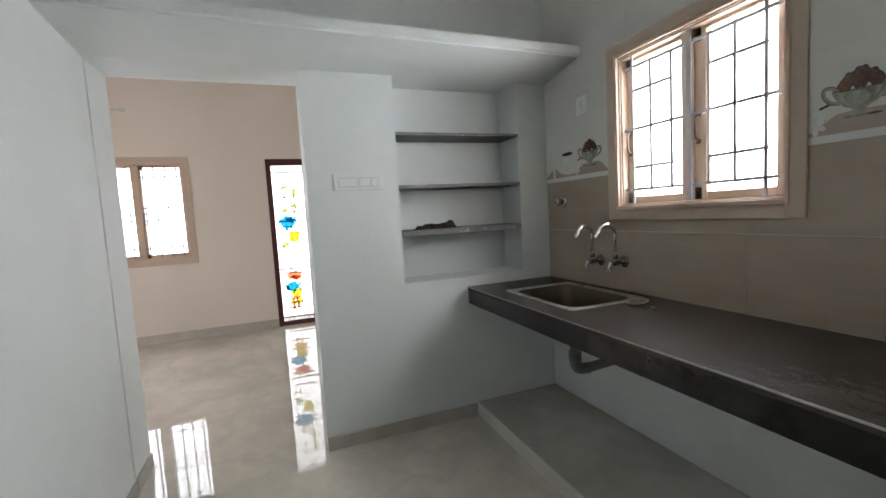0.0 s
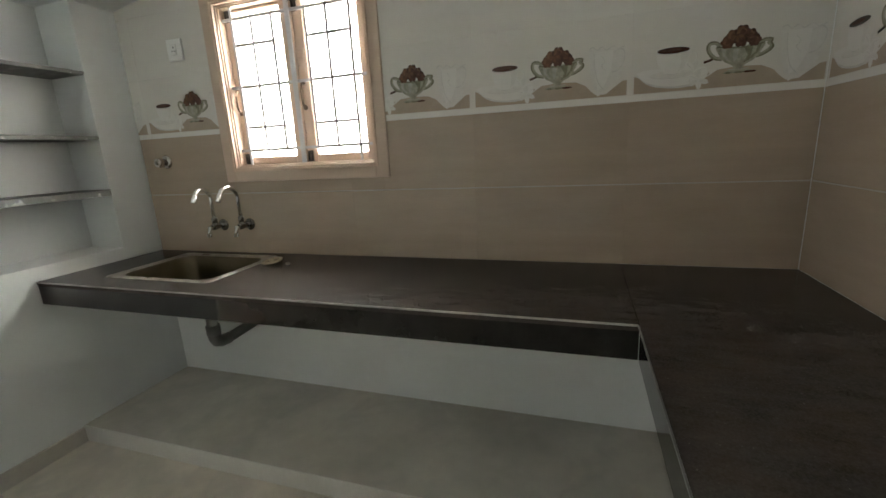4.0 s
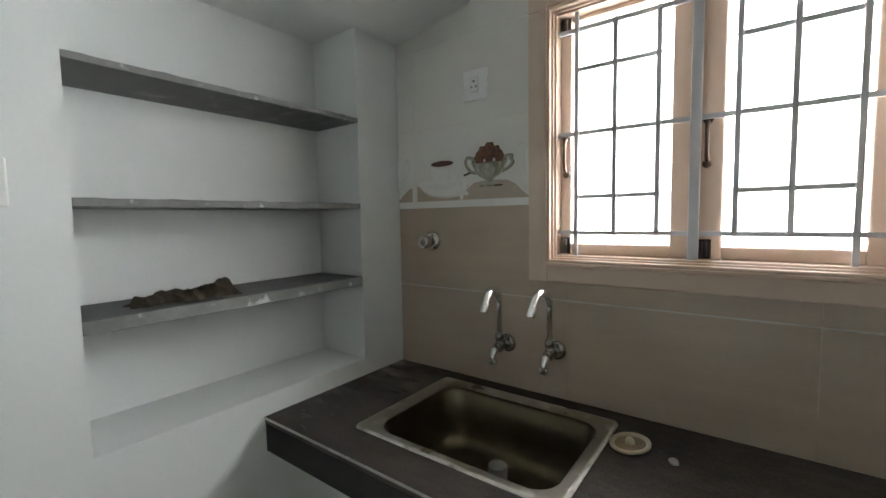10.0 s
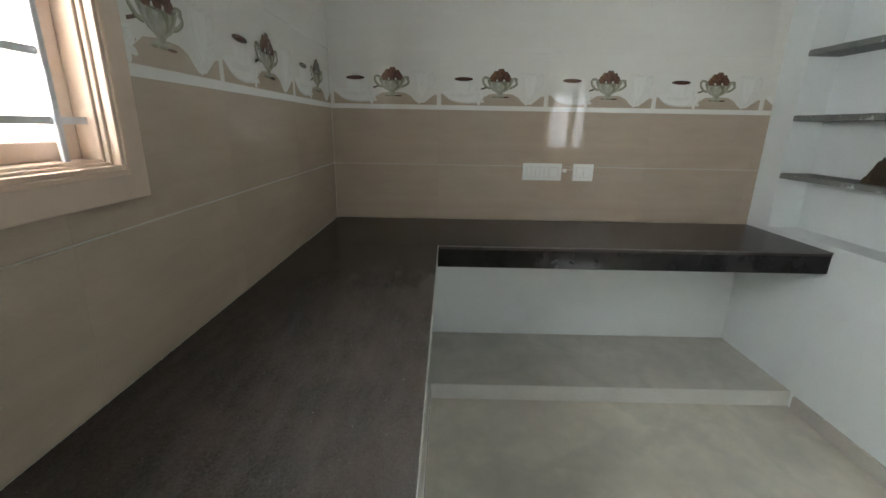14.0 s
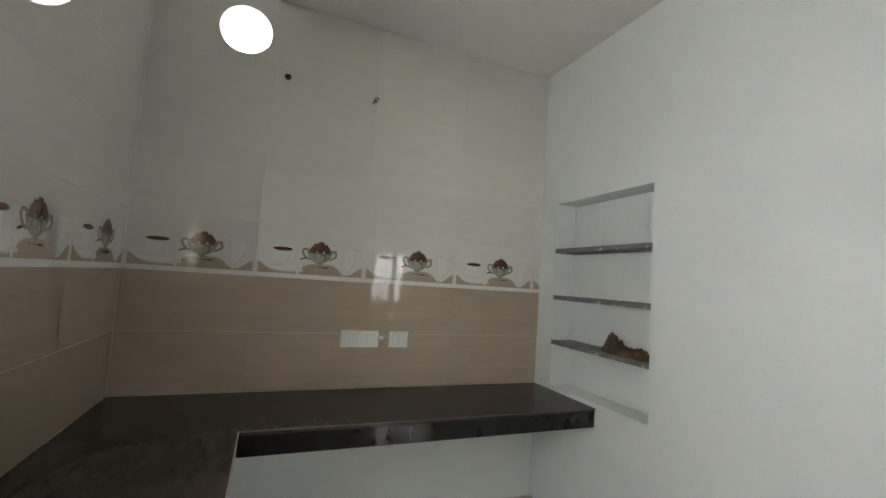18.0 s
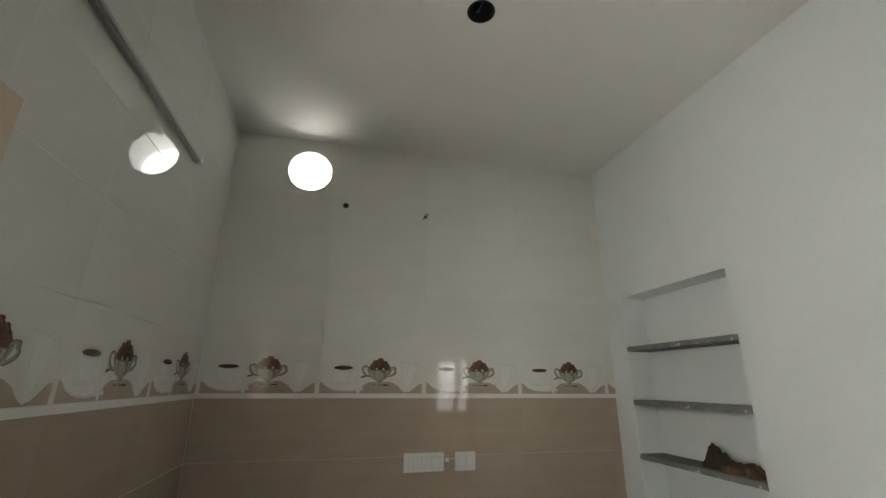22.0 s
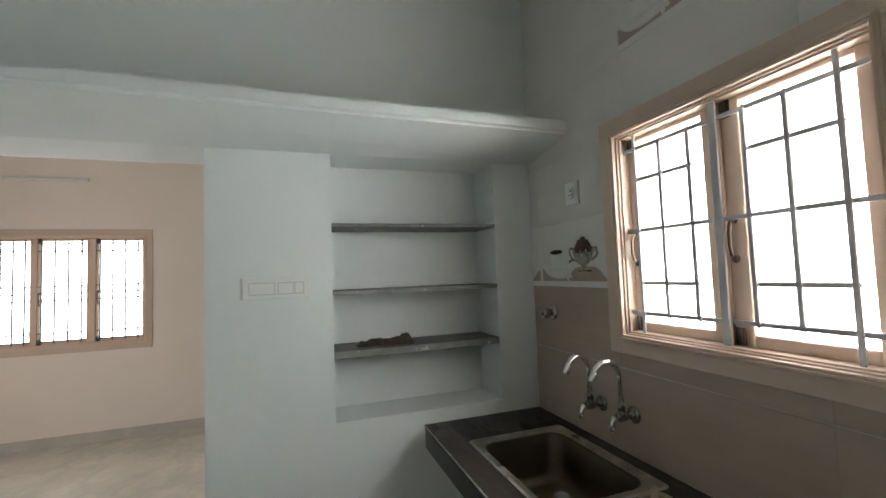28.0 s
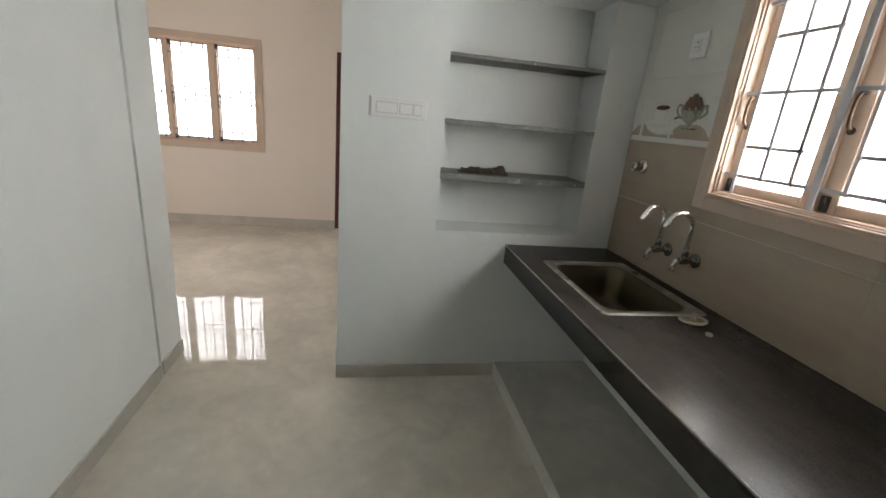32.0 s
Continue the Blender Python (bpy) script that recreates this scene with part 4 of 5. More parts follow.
# ---- rags ----
def rag(m, length, width, profile, seed, material, label, folds=1.0):
    """A crumpled cloth lying on a shelf; profile: heights along its length; folds: depth of its creases."""
    bm = bmesh.new()
    nu, nv = 90, 44
    grid = []
    for i in range(nu + 1):
        row = []
        for j in range(nv + 1):
            u, v = i / nu, 2 * j / nv - 1
            k = u * (len(profile) - 1)
            a = min(int(k), len(profile) - 2)
            h = profile[a] + (profile[a + 1] - profile[a]) * (k - a)
            wob = 0.78 + 0.5 * noise.noise(Vector((u * 5, seed, 0))) + 0.25 * noise.noise(Vector((u * 14, seed, 3)))
            side = 0.30 * width * noise.noise(Vector((u * 2.6, seed, 9)))
            x = (u - 0.5) * length + 0.02 * noise.noise(Vector((v * 2.5, seed, 5)))
            y = v * width * wob + side
            edge = max(0.0, 1 - v * v) ** 0.5 * min(1.0, 9 * min(u, 1 - u)) ** 0.6
            p = Vector((x * 26, y * 30, seed))
            crease = 1 - 1.7 * abs(noise.noise(p)) - 0.6 * abs(noise.noise(p * 2.4)) + 0.25 * noise.noise(p * 0.6)
            row.append(bm.verts.new((x, y, max(0.0, edge * h * (1 - folds * (0.55 - 0.75 * max(0.0, crease)))))))
        grid.append(row)
    for a, b in zip(grid, grid[1:]):
        for j in range(nv):
            f = bm.faces.new((a[j], b[j], b[j + 1], a[j + 1]))
            f.smooth = True
    ob = part("rag", bm, material)
    ob.matrix_basis = m
    return tagged(ob, label, "rag")


rag(Matrix.Translation((-0.085, -0.785, 1.2285)) @ pose(0, 0, 0, 0, 0, 88), 0.27, 0.045, (0.012, 0.026, 0.034, 0.026, 0.03, 0.03, 0.046, 0.012), 3.0, RAG2, "crumpled dark brown rag on the stone shelf")
rag(Matrix.Translation((2.36, -D - 0.060, 1.1765)) @ pose(0, 0, 0, 0, 0, 178), 0.33, 0.045, (0.045, 0.115, 0.10, 0.052, 0.045, 0.05, 0.055, 0.03), 8.0, RAG, "crumpled brown leather rag on the stone shelf", 0.45)


# ---- switch plates ----
def switch_board(m, w, h, cells, label, side=0.0):
    sb = empty("switch_board", m, label, "switch board")
    bm = boxes((-0.0, w, -0.010, 0.0, 0, h), bevel=0.003)
    plate = part("plate", bm, PLASTIC, sb, "white plastic plate")
    if side:
        part("side_strip", boxes((-side, -0.0005, -0.004, 0.0, 0.002, h - 0.002)), GAP, sb, "thin grey strip beside the plate")
    groups = [[cells[0]]]
    for a, b in zip(cells, cells[1:]):
        if b[0] - a[1] > 0.0045:
            groups.append([])
        groups[-1].append(b)
    for g in groups:
        part("module_gap", boxes((g[0][0] - 0.003, g[-1][1] + 0.003, -0.0112, -0.0101, g[0][2] - 0.003, g[0][3] + 0.003)), GAP if side else PALE, plate, "pale gap round the rockers")
    for u0, u1, v0, v1 in cells:
        bm = boxes((u0, u1, -0.015, -0.0113, v0, v1), bevel=0.0012)
        for v in bm.verts:
            if v.co.y < -0.0125:
                v.co.y += 0.0030 * (v.co.z - v0) / (v1 - v0)
        part("rocker", bm, PLASTIC, plate)
    return sb


def cells(n, u0, u1, v0, v1):
    s = (u1 - u0) / n
    return [(u0 + i * s + 0.0015, u0 + (i + 1) * s - 0.0015, v0, v1) for i in range(n)]


switch_board(Matrix.Translation((0, -1.408, 1.479)) @ LEFT, 0.275, 0.095, cells(1, 0.026, 0.128, 0.022, 0.068) + cells(1, 0.141, 0.203, 0.022, 0.068) + cells(1, 0.210, 0.246, 0.022, 0.068), "white modular switch board on the white wall", 0.010)
switch_board(RIGHT @ Matrix.Translation((1.108, 0, 1.093)), 0.228, 0.098, cells(5, 0.025, 0.150, 0.022, 0.076) + cells(1, 0.158, 0.205, 0.022, 0.076), "white modular switch board on the tan tiles")
switch_board(RIGHT @ Matrix.Translation((1.402, 0, 1.093)), 0.120, 0.098, cells(1, 0.02, 0.058, 0.022, 0.076) + cells(1, 0.064, 0.10, 0.022, 0.076), "small white power socket on the tan tiles")
socket = switch_board(Matrix.Translation((0.328, 0, 1.850)), 0.097, 0.104, cells(1, 0.030, 0.062, 0.030, 0.075), "small white power socket plate on the white tiles")
for u, v, r in ((0.046, 0.064, 0.0036), (0.0375, 0.045, 0.0030), (0.0545, 0.045, 0.0030)):
    bm = bmesh.new()
    lathe(bm, [(r, -0.0112), (r, -0.0150), (r * 0.6, -0.0152)], (u, 0, v), "y", 12)
    part("pin_hole", bm, DARK, socket, "dark pin hole")

clip = empty("cable_connector", RIGHT @ Matrix.Translation((1.352, 0, 1.152)), "small white cable connector between the sockets", "connector")
part("block", boxes((-0.010, 0.010, -0.020, -0.0005, -0.010, 0.010), bevel=0.002), PLASTIC, clip)
bm = bmesh.new()
tube(bm, [(0.010, -0.008, 0.002), (0.022, -0.012, 0.006), (0.036, -0.006, 0.004), (0.050, -0.004, 0.006)], 0.0022, 8)
part("wire", bm, GAP, clip, "short grey wire")

# ---- fittings ----
batten = empty("tube_light_batten", Matrix.Translation((1.346, -0.001, 2.519)) @ pose(0, 0, 0, 0, -0.55, 0), "unlit grey tube light batten high on the tiled wall", "lamp")
part("housing", boxes((0.0, 1.155, -0.024, -0.004, -0.011, 0.011), bevel=0.003), GREYPLASTIC, batten, "grey metal housing")
part("diffuser", boxes((0.012, 1.143, -0.034, -0.0242, -0.008, 0.008), bevel=0.003), GREYPLASTIC, batten, "unlit dull diffuser")
for u in (0.0, 1.143):
    part("end_cap", boxes((u - 0.002, u + 0.014, -0.036, -0.003, -0.0125, 0.0125), bevel=0.003), PLASTIC, batten)
part("clip", boxes((0.585, 0.600, -0.006, 0.0, -0.026, 0.030), bevel=0.001), PLASTIC, batten)

hall_light = empty("tube_light_batten", Matrix.Translation((HX + 0.001, -3.90, 2.66)) @ LEFT, "unlit white tube light high on the cream hall wall", "lamp")
housing = part("housing", boxes((0.0, 0.69, -0.026, 0.0, -0.014, 0.014), bevel=0.003), PLASTIC, hall_light, "white metal housing")
part("tube", boxes((0.012, 0.678, -0.038, -0.0262, -0.011, 0.011), bevel=0.004), PALE, hall_light, "unlit tube cover")
for u in (0.0, 0.676):
    part("end_cap", boxes((u - 0.002, u + 0.016, -0.040, -0.001, -0.016, 0.016), bevel=0.003), PALE, housing)

fan_box = empty("ceiling_fan_box", Matrix.Translation((CX, CY, H)), "open black round electrical box in the ceiling", "fan box")
bm = bmesh.new()
loft(bm, [circle(0, 0, -0.002, 0.060, 28), circle(0, 0, -0.004, 0.057, 28), circle(0, 0, -0.003, 0.052, 28), circle(0, 0, 0.09, 0.050, 28), circle(0, 0, 0.10, 0.01, 28)], cap1=True)
part("cup", bm, DARK, fan_box)
bm = bmesh.new()
tube(bm, [(-0.05, 0, 0.05), (-0.02, 0, 0.03), (0.02, 0, 0.03), (0.05, 0, 0.05)], 0.005, 10)
part("hook_bar", bm, BLACK, fan_box)


def conduit(u, v, r, hook, label):
    c = empty("conduit_end", RIGHT @ Matrix.Translation((u, 0, v)), label, "conduit", "open conduits")
    bm = bmesh.new()
    lathe(bm, [(r, 0.0), (r, -0.003), (r * 0.8, -0.004)], (0, 0, 0), "y", 18)
    part("mouth", bm, DARK, c)
    if hook:
        bm = bmesh.new()
        tube(bm, [(-0.018, -0.004, -0.02), (-0.012, -0.022, 0.006), (0.0, -0.026, 0.012), (0.014, -0.020, 0.008)], 0.004, 8)
        part("wire", bm, BLACK, c, "black wire end")


conduit(0.685, 2.640, 0.018, False, "open conduit end in the white tiles")
conduit(1.208, 2.612, 0.008, True, "black wire end poking out of the white tiles")


# ---- tree outside the vent ----
def small_tree(at, height, radius, leaves, seed):
    rng = random.Random(seed)
    tree = empty("tree", Matrix.Translation(at), "young tree with lime green leaves beside the house", "tree")
    bm = bmesh.new()
    tube(bm, [(0, 0, 0), (0.03, 0.02, height * 0.4), (-0.02, 0.0, height * 0.75), (0, 0, height)], [0.05, 0.042, 0.03, 0.012], 10)
    for k in range(7):
        a, z = k * 2.4, height * (0.72 + 0.04 * k)
        tube(bm, [(0, 0, z), (0.45 * radius * math.cos(a), 0.45 * radius * math.sin(a), z + 0.12), (0.85 * radius * math.cos(a), 0.85 * radius * math.sin(a), z + 0.20)], [0.016, 0.011, 0.004], 6)
    part("trunk", bm, BARK, tree, "thin brown trunk with limbs")
    bm = bmesh.new()
    for _ in range(leaves):
        a, r, z = rng.uniform(0, 6.283), radius * math.sqrt(rng.random()), rng.uniform(-0.8, 0.8)
        c = Vector((r * math.cos(a), r * math.sin(a), height + z * radius * (1.1 - 0.5 * r / radius)))
        m = Matrix.Translation(c) @ pose(0, 0, 0, rng.uniform(-50, 50), rng.uniform(-50, 50), rng.uniform(0, 360)) @ Matrix.Scale(rng.uniform(0.7, 1.3), 4)
        vs = [bm.verts.new(m @ Vector(p)) for p in ((0, 0, 0), (0.022, 0.03, 0.006), (0.018, 0.07, 0.004), (0, 0.10, -0.008), (-0.018, 0.07, 0.004), (-0.022, 0.03, 0.006))]
        bm.faces.new(vs[:4])
        bm.faces.new([vs[0]] + vs[3:])
    part("crown", bm, LEAF, tree, "lime green leaves")


small_tree((6.9, 0.66, -0.5), 5.18, 0.38, 460, 5)


# ---- wall tiles ----
def tile_mesh(name, w, h, material):
    """A glazed tile with softly rounded edges, front at w = 0."""
    j = 0.00005
    bm = bmesh.new()

    def ring(e, y):
        return [(j + e, y, j + e), (w - j - e, y, j + e), (w - j - e, y, h - j - e), (j + e, y, h - j - e)]
    loft(bm, [ring(0, G), ring(0, 0.0007), ring(0.0004, 0.0003), ring(0.0013, 0.00008), ring(0.0028, 0.0)], cap1=True)
    bm.faces.ensure_lookup_table()
    bm.faces[-1].smooth = False
    bmesh.ops.recalc_face_normals(bm, faces=bm.faces)
    me = bpy.data.meshes.new(name)
    bm.to_mesh(me)
    bm.free()
    me.materials.append(material)
    return me


MESHES = {}


def tip(u, v, side):
    """The slight lean of a tile that was laid by hand."""
    a, b = (noise.noise(Vector((u * 3.7, v * 5.3, side + k))) for k in (0.3, 7.7))
    c = Matrix.Translation((u, 0, v))
    return c @ pose(0, 0, 0, 0.16 * a, 0, 0.26 * b) @ c.inverted()


def put_tile(u0, u1, v0, v1, material, parent, base):
    key = (round(u1 - u0, 4), round(v1 - v0, 4), material.name)
    if key not in MESHES:
        MESHES[key] = tile_mesh("tile", u1 - u0, v1 - v0, material)
    ob = new("tile", MESHES[key])
    ob.parent = parent
    ob.matrix_basis = parent.matrix_basis.inverted() @ base @ Matrix.Translation((u0, 0, v0))
    return ob


def oval(cu, cv, ru, rv, n=24, a0=0, a1=360):
    full = a1 - a0 == 360
    k = n if full else n + 1
    return [(cu + ru * math.cos(radians(a0 + (a1 - a0) * i / n)), cv + rv * math.sin(radians(a0 + (a1 - a0) * i / n))) for i in range(k)]


def petals(cu, cv, r, n, depth=0.35):
    pts = []
    for i in range(n * 6):
        a = 2 * math.pi * i / (n * 6)
        q = r * (1 - depth + depth * abs(math.cos(a * n / 2)))
        pts.append((cu + q * math.cos(a), cv + q * math.sin(a)))
    return pts


def ribbon(pts, w):
    """A flat stroke along points."""
    left, right = [], []
    if len(pts) > 2:
        pts = [pts[0]] + pts + [pts[-1]]
        fine = []
        for p0, p1, p2, p3 in zip(pts, pts[1:], pts[2:], pts[3:]):
            for j in range(4):
                t = j / 4
                fine.append(tuple(0.5 * (2 * b + (c - a) * t + (2 * a - 5 * b + 4 * c - d) * t * t + (3 * b - a - 3 * c + d) * t ** 3) for a, b, c, d in zip(p0, p1, p2, p3)))
        pts = fine + [pts[-1]]
    for i, p in enumerate(pts):
        q0, q1 = pts[max(i - 1, 0)], pts[min(i + 1, len(pts) - 1)]
        du, dv = q1[0] - q0[0], q1[1] - q0[1]
        s = math.hypot(du, dv) or 1
        left.append((p[0] - dv / s * w, p[1] + du / s * w))
        right.append((p[0] + dv / s * w, p[1] - du / s * w))
    return left + right[::-1]


# the printed motif: cup and saucer, silver bowl with roses, pale jug, on a tan table
def lily(cu, cv, r, turn):
    """Six pointed white petals with grey seams."""
    out = []
    for k in range(6):
        a = radians(turn + 60 * k)
        c, q = math.cos(a), math.sin(a)
        out.append(("lace" if k % 2 else "white", [(cu + r * (x * c - y * q), cv + r * (x * q + y * c)) for x, y in ((0.05, 0.0), (0.45, 0.26), (0.80, 0.20), (1.0, 0.0), (0.80, -0.20), (0.45, -0.26))]))
        out.append(("grey", ribbon([(cu + r * 0.15 * c, cv + r * 0.15 * q), (cu + r * 0.85 * c, cv + r * 0.85 * q)], 0.0007)))
    return out


def rose(cu, cv, r, outer, inner):
    return [(outer, petals(cu, cv, r, 6, 0.17)), (inner, petals(cu - 0.14 * r, cv + 0.16 * r, r * 0.66, 5, 0.22)), (outer, petals(cu + 0.02 * r, cv - 0.02 * r, r * 0.40, 3, 0.2))]


def curve(pts, steps=5):
    """Rounds a closed outline."""
    out = []
    k = len(pts)
    for i in range(k):
        p0, p1, p2, p3 = pts[i - 1], pts[i], pts[(i + 1) % k], pts[(i + 2) % k]
        for j in range(steps):
            t = j / steps
            out.append(tuple(0.5 * (2 * b + (c - a) * t + (2 * a - 5 * b + 4 * c - d) * t * t + (3 * b - a - 3 * c + d) * t ** 3) for a, b, c, d in zip(p0, p1, p2, p3)))
    return out


MOTIF = [
    ("white", [(0.0, 0.0), (COL, 0.0), (COL, 0.022), (0.0, 0.022)]),
    ("ground", [(0.012, 0.026), (0.592, 0.026), (0.592, 0.080), (0.575, 0.078), (0.545, 0.055), (0.520, 0.036), (0.485, 0.034), (0.465, 0.050), (0.445, 0.072), (0.41, 0.088), (0.34, 0.092), (0.28, 0.086),
                (0.24, 0.060), (0.20, 0.038), (0.16, 0.046), (0.10, 0.050), (0.06, 0.064), (0.012, 0.088)]),
    ("grey", curve([(0.022, 0.088), (0.060, 0.054), (0.110, 0.040), (0.170, 0.036), (0.225, 0.046), (0.225, 0.056), (0.150, 0.060), (0.060, 0.078)])),
    ("white", curve([(0.020, 0.094), (0.050, 0.066), (0.100, 0.048), (0.160, 0.043), (0.220, 0.052), (0.245, 0.075), (0.240, 0.094), (0.190, 0.104), (0.080, 0.106), (0.035, 0.102)])),
    ("lace", oval(0.135, 0.084, 0.070, 0.013)),
    ("grey", ribbon(oval(0.135, 0.084, 0.070, 0.013, 18, 190, 350), 0.0009)),
    ("white", [(0.082, 0.165), (0.086, 0.130), (0.098, 0.100), (0.118, 0.086), (0.156, 0.086), (0.175, 0.100), (0.187, 0.130), (0.191, 0.165)]),
    ("lace", [(0.160, 0.158), (0.188, 0.160), (0.184, 0.130), (0.172, 0.102), (0.155, 0.090), (0.164, 0.125)]),
    ("grey", ribbon([(0.118, 0.087), (0.137, 0.083), (0.156, 0.087)], 0.0014)),
    ("white", oval(0.1365, 0.164, 0.057, 0.0135)),
    ("grey", ribbon(oval(0.1365, 0.164, 0.0555, 0.0125, 20, 180, 360), 0.0008)),
    ("coffee", oval(0.1365, 0.1645, 0.0525, 0.0108)),
    ("rose", oval(0.128, 0.1665, 0.036, 0.0055)),
    ("grey", ribbon([(0.188, 0.150), (0.203, 0.152), (0.212, 0.140), (0.210, 0.124), (0.196, 0.112), (0.183, 0.112)], 0.0022)),
    ("white", ribbon([(0.188, 0.150), (0.203, 0.152), (0.211, 0.140), (0.209, 0.124), (0.196, 0.113), (0.183, 0.113)], 0.0014)),
    *lily(0.206, 0.088, 0.042, 10),
    *lily(0.222, 0.060, 0.036, 35),
    ("ground", [(0.248, 0.070), (0.256, 0.074), (0.252, 0.080)]),
    ("coffee", ribbon([(0.235, 0.113), (0.252, 0.118), (0.272, 0.126)], 0.0040)),
    ("shade", ribbon([(0.290, 0.157), (0.268, 0.172), (0.250, 0.172), (0.245, 0.158), (0.252, 0.140), (0.268, 0.124), (0.290, 0.119)], 0.0062)),
    ("silver", ribbon([(0.290, 0.156), (0.268, 0.170), (0.252, 0.170), (0.248, 0.158), (0.254, 0.142), (0.270, 0.126), (0.290, 0.121)], 0.0036)),
    ("shade", ribbon([(0.392, 0.156), (0.412, 0.168), (0.432, 0.166), (0.424, 0.158), (0.434, 0.148), (0.428, 0.136), (0.408, 0.124), (0.390, 0.119)], 0.0060)),
    ("silver", ribbon([(0.392, 0.155), (0.412, 0.166), (0.428, 0.164), (0.421, 0.157), (0.430, 0.148), (0.424, 0.138), (0.406, 0.126), (0.390, 0.121)], 0.0034)),
    ("silver", curve([(0.272, 0.162), (0.278, 0.135), (0.296, 0.110), (0.320, 0.096), (0.326, 0.086), (0.306, 0.078), (0.300, 0.070), (0.380, 0.070), (0.376, 0.078), (0.356, 0.086), (0.362, 0.096), (0.386, 0.110),
                (0.404, 0.135), (0.411, 0.162), (0.340, 0.155)], 4)),
    ("glint", [(0.284, 0.152), (0.300, 0.154), (0.300, 0.130), (0.316, 0.108), (0.304, 0.112), (0.290, 0.132)]),
    ("glint", [(0.322, 0.150), (0.338, 0.150), (0.336, 0.118), (0.328, 0.104), (0.322, 0.118)]),
    ("shade", [(0.352, 0.152), (0.404, 0.157), (0.398, 0.135), (0.380, 0.114), (0.355, 0.101), (0.366, 0.125)]),
    ("silver", [(0.380, 0.150), (0.392, 0.152), (0.388, 0.134), (0.374, 0.118)]),
    ("shade", ribbon([(0.272, 0.160), (0.305, 0.154), (0.341, 0.151), (0.378, 0.154), (0.411, 0.160)], 0.0024)),
    ("glint", ribbon([(0.274, 0.163), (0.306, 0.157), (0.341, 0.154), (0.377, 0.157), (0.409, 0.163)], 0.0010)),
    ("glint", ribbon([(0.308, 0.084), (0.330, 0.081), (0.350, 0.081), (0.372, 0.084)], 0.0016)),
    ("coffee", oval(0.376, 0.0715, 0.020, 0.0036)),
    ("shade", oval(0.345, 0.0715, 0.014, 0.0040)),
    ("shade", oval(0.312, 0.0715, 0.009, 0.0036)),
    *rose(0.303, 0.171, 0.022, "orange", "rust"),
    *rose(0.381, 0.171, 0.021, "rose", "orange"),
    *rose(0.368, 0.187, 0.022, "rose", "rust"),
    *rose(0.318, 0.189, 0.023, "orange", "rust"),
    *rose(0.344, 0.199, 0.024, "rose", "rust"),
    *rose(0.342, 0.174, 0.023, "rose", "orange"),
    ("lace", [(0.455, 0.195), (0.580, 0.198), (0.578, 0.120), (0.560, 0.075), (0.520, 0.050), (0.490, 0.028), (0.476, 0.060), (0.462, 0.110)]),
    ("white", [(0.475, 0.185), (0.540, 0.188), (0.536, 0.120), (0.515, 0.070), (0.490, 0.050), (0.478, 0.110)]),
    ("grey", ribbon([(0.455, 0.197), (0.470, 0.205), (0.484, 0.192), (0.500, 0.203), (0.518, 0.191), (0.540, 0.203), (0.556, 0.192), (0.580, 0.199)], 0.0016)),
    ("grey", ribbon([(0.540, 0.180), (0.566, 0.190), (0.580, 0.176), (0.577, 0.145), (0.560, 0.118), (0.538, 0.112)], 0.0019)),
    ("grey", ribbon([(0.474, 0.180), (0.478, 0.130), (0.490, 0.080), (0.512, 0.052)], 0.0012)),
    ("grey", ribbon([(0.500, 0.170), (0.512, 0.152), (0.502, 0.136), (0.514, 0.120)], 0.0009)),
]
INKS = list(INK)
PRINTS = {}


def put_print(u0, v0, parent, base, lo=0.0, hi=COL):
    """The motif on a tile at (u0, v0), cut to lo..hi of its width."""
    key = (round(lo, 4), round(hi, 4))
    if key not in PRINTS:
        bm = bmesh.new()
        for k, (ink, pts) in enumerate(MOTIF):
            vs = [bm.verts.new((u, -0.0003 - 0.00004 * k, v)) for u, v in pts]
            f = bm.faces.new(vs)
            f.material_index = INKS.index(ink)
        if lo > 0.001:
            bmesh.ops.bisect_plane(bm, geom=bm.verts[:] + bm.edges[:] + bm.faces[:], plane_co=(lo, 0, 0), plane_no=(-1, 0, 0), clear_outer=True)
        if hi < COL - 0.001:
            bmesh.ops.bisect_plane(bm, geom=bm.verts[:] + bm.edges[:] + bm.faces[:], plane_co=(hi, 0, 0), plane_no=(1, 0, 0), clear_outer=True)
        for f in bm.faces:
            f.normal_update()
            if f.normal.y > 0:
                f.normal_flip()
        me = bpy.data.meshes.new("printed_motif")
        bm.to_mesh(me)
        bm.free()
        for i in INKS:
            me.materials.append(INK[i])
        PRINTS[key] = me
    ob = new("printed_motif", PRINTS[key])
    ob.parent = parent
    ob.matrix_basis = parent.matrix_basis.inverted() @ base @ Matrix.Translation((u0, 0, v0))
    ob["label"] = "printed cup, silver bowl of roses and pale jug"
    return ob


def split_columns(start, end, first):
    cols, u = [0.0], start
    while u < end - 0.004:
        if u > 0.004:
            cols.append(first if u == start else u)
        u += COL
    return cols + [end]


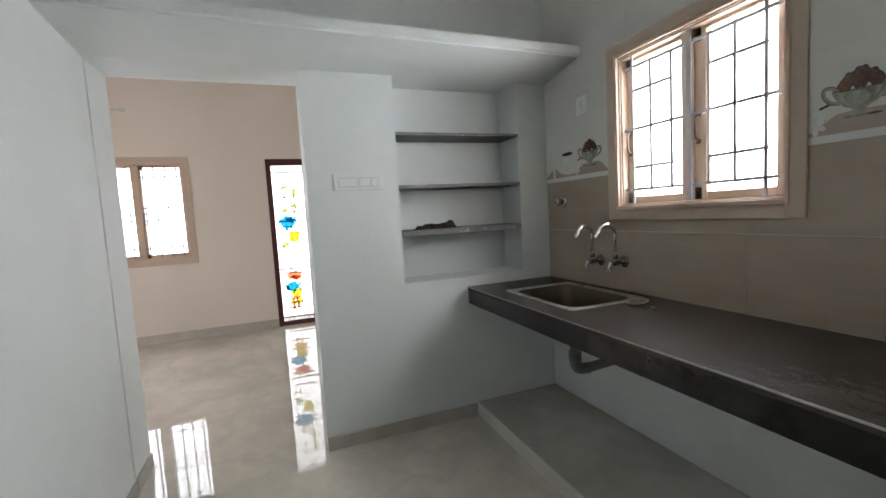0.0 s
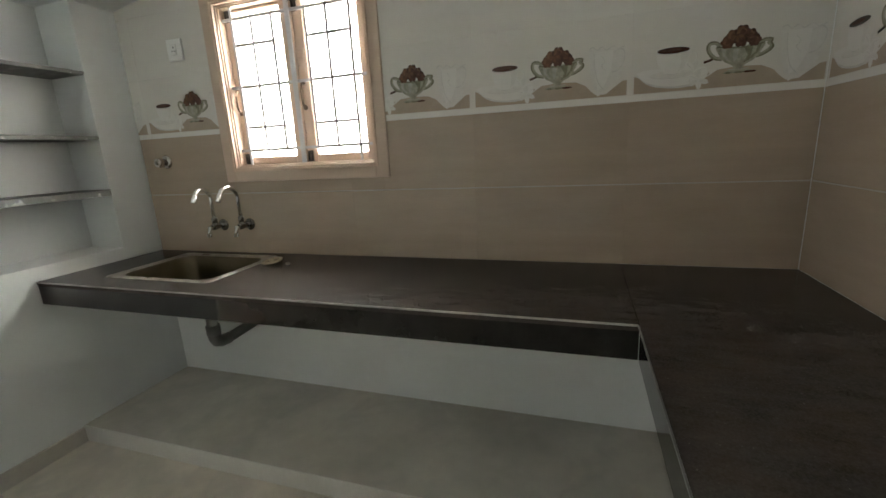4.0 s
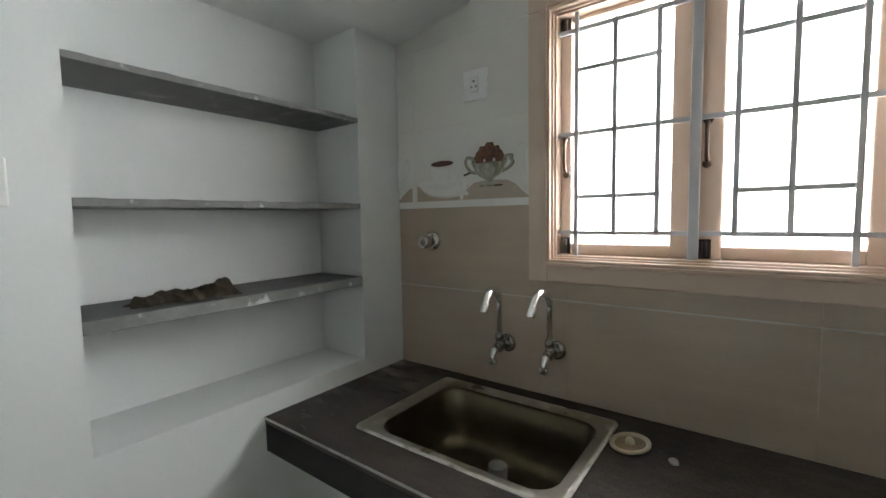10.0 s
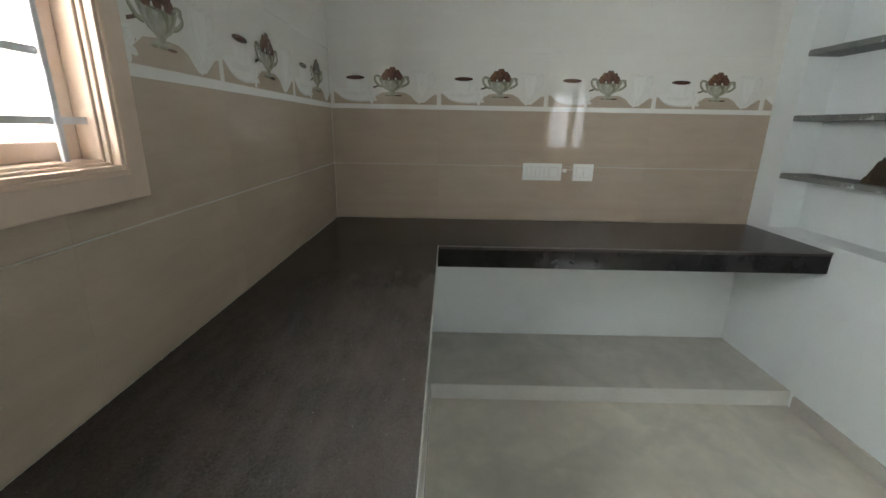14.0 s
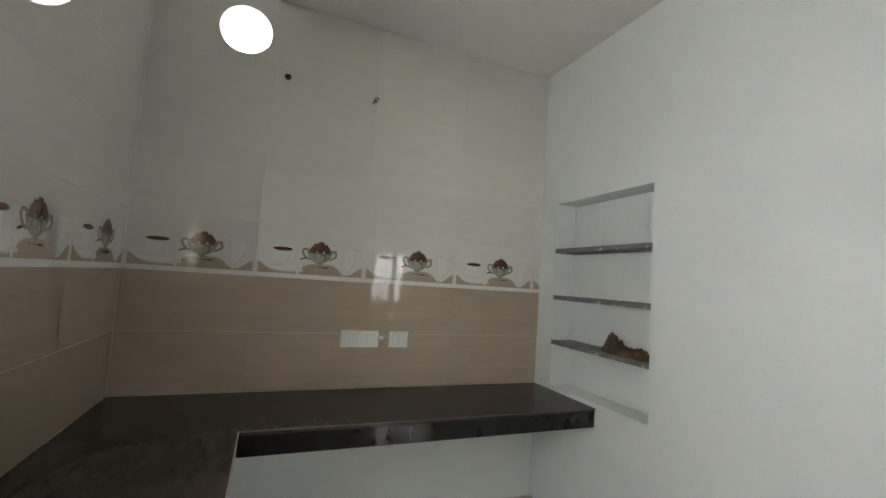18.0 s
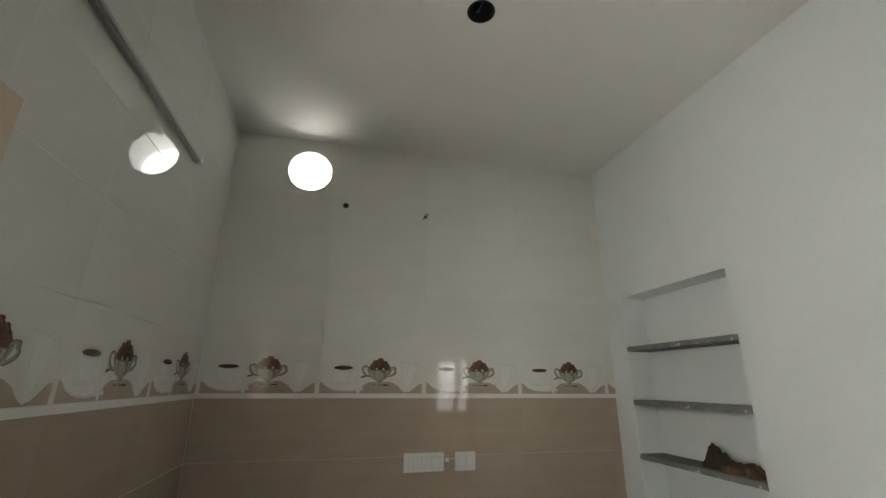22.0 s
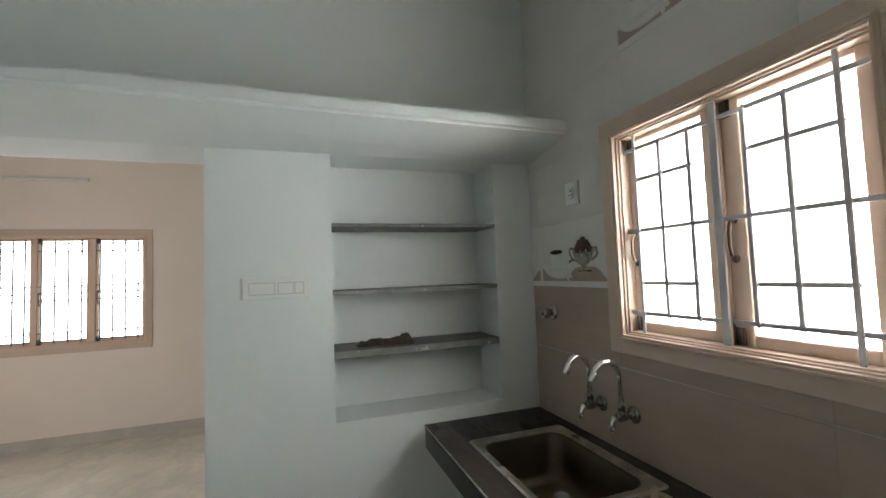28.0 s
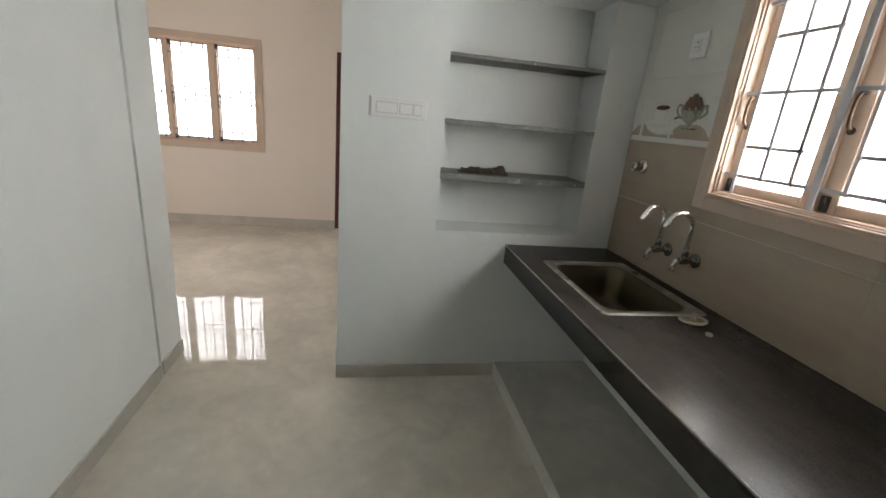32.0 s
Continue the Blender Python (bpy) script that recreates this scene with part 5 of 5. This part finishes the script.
def tile_wall(parent, base, start, end, hole=None, vent=None, extra=None, first=None):
    first = start if first is None else first
    cols = split_columns(start, end, first)
    for r, (v0, v1) in enumerate(zip(ROWS, ROWS[1:])):
        for u0, u1 in zip(cols, cols[1:]):
            material = TILE_T if r < 2 else TILE_W
            pieces = [(u0, u1, v0, v1)]
            lean = tip((u0 + u1) / 2, (v0 + v1) / 2, 3.1 if vent else 0.4)
            if hole:
                a, b, c, d = hole
                if u1 > a and u0 < b and v1 > c and v0 < d:
                    pieces = []
                    if u0 < a:
                        pieces.append((u0, a, v0, v1))
                    if u1 > b:
                        pieces.append((b, u1, v0, v1))
                    m0, m1 = max(u0, a), min(u1, b)
                    if v0 < c:
                        pieces.append((m0, m1, v0, c))
                    if v1 > d:
                        pieces.append((m0, m1, d, v1))
            if vent and u0 < vent[0] < u1 and v0 < vent[1] < v1:
                bm = bmesh.new()
                holed_panel(bm, u0 + 0.0008, u1 - 0.0008, v0 + 0.0008, v1 - 0.0008, vent[0], vent[1], vent[2], 0.0, G, 48)
                ob = part("tile", bm, material, parent)
                ob.matrix_basis = parent.matrix_basis.inverted() @ base @ lean
                continue
            for p in pieces:
                if abs(p[3] - ROWS[1]) < 1e-6:
                    p = (p[0], p[1], p[2], ROWS[1] - 0.002)
                if abs(p[2] - ROWS[1]) < 1e-6:
                    p = (p[0], p[1], ROWS[1] + 0.003, p[3])
                put_tile(*p, material, parent, base @ lean)
            deco = r == 2 or (extra and r == extra[1] and abs(u0 - extra[0]) < 0.05)
            if deco:
                left = first - COL if u0 < first - 0.004 else u0
                if extra and r == extra[1]:
                    left -= 0.0105
                for p in pieces:
                    if p[3] - p[2] > 0.25:
                        put_print(left, v0, parent, base @ lean, max(p[0] - left, 0.0), min(p[1] - left, COL))


for wall, base, a, b in ((wall_window, Matrix(), 0.0, L - 0.002), (wall_right, RIGHT, 0.002, D)):
    ob = part("grout_line", boxes((a, b, 0.0007, 0.0055, ROWS[1] - 0.0015, ROWS[1] + 0.0025)), GROUT, wall, "pale grout line")
    ob.matrix_basis = wall.matrix_basis.inverted() @ base
tile_wall(wall_window, Matrix(), 0.1015, L - 0.002, (OX0 - 0.03, OX1 + 0.03, OZ0 - 0.04, OZ1 + 0.03), None, (0.706, 5), 0.0845)
tile_wall(wall_right, RIGHT, 0.006, D, None, (VY, VZ, VR))
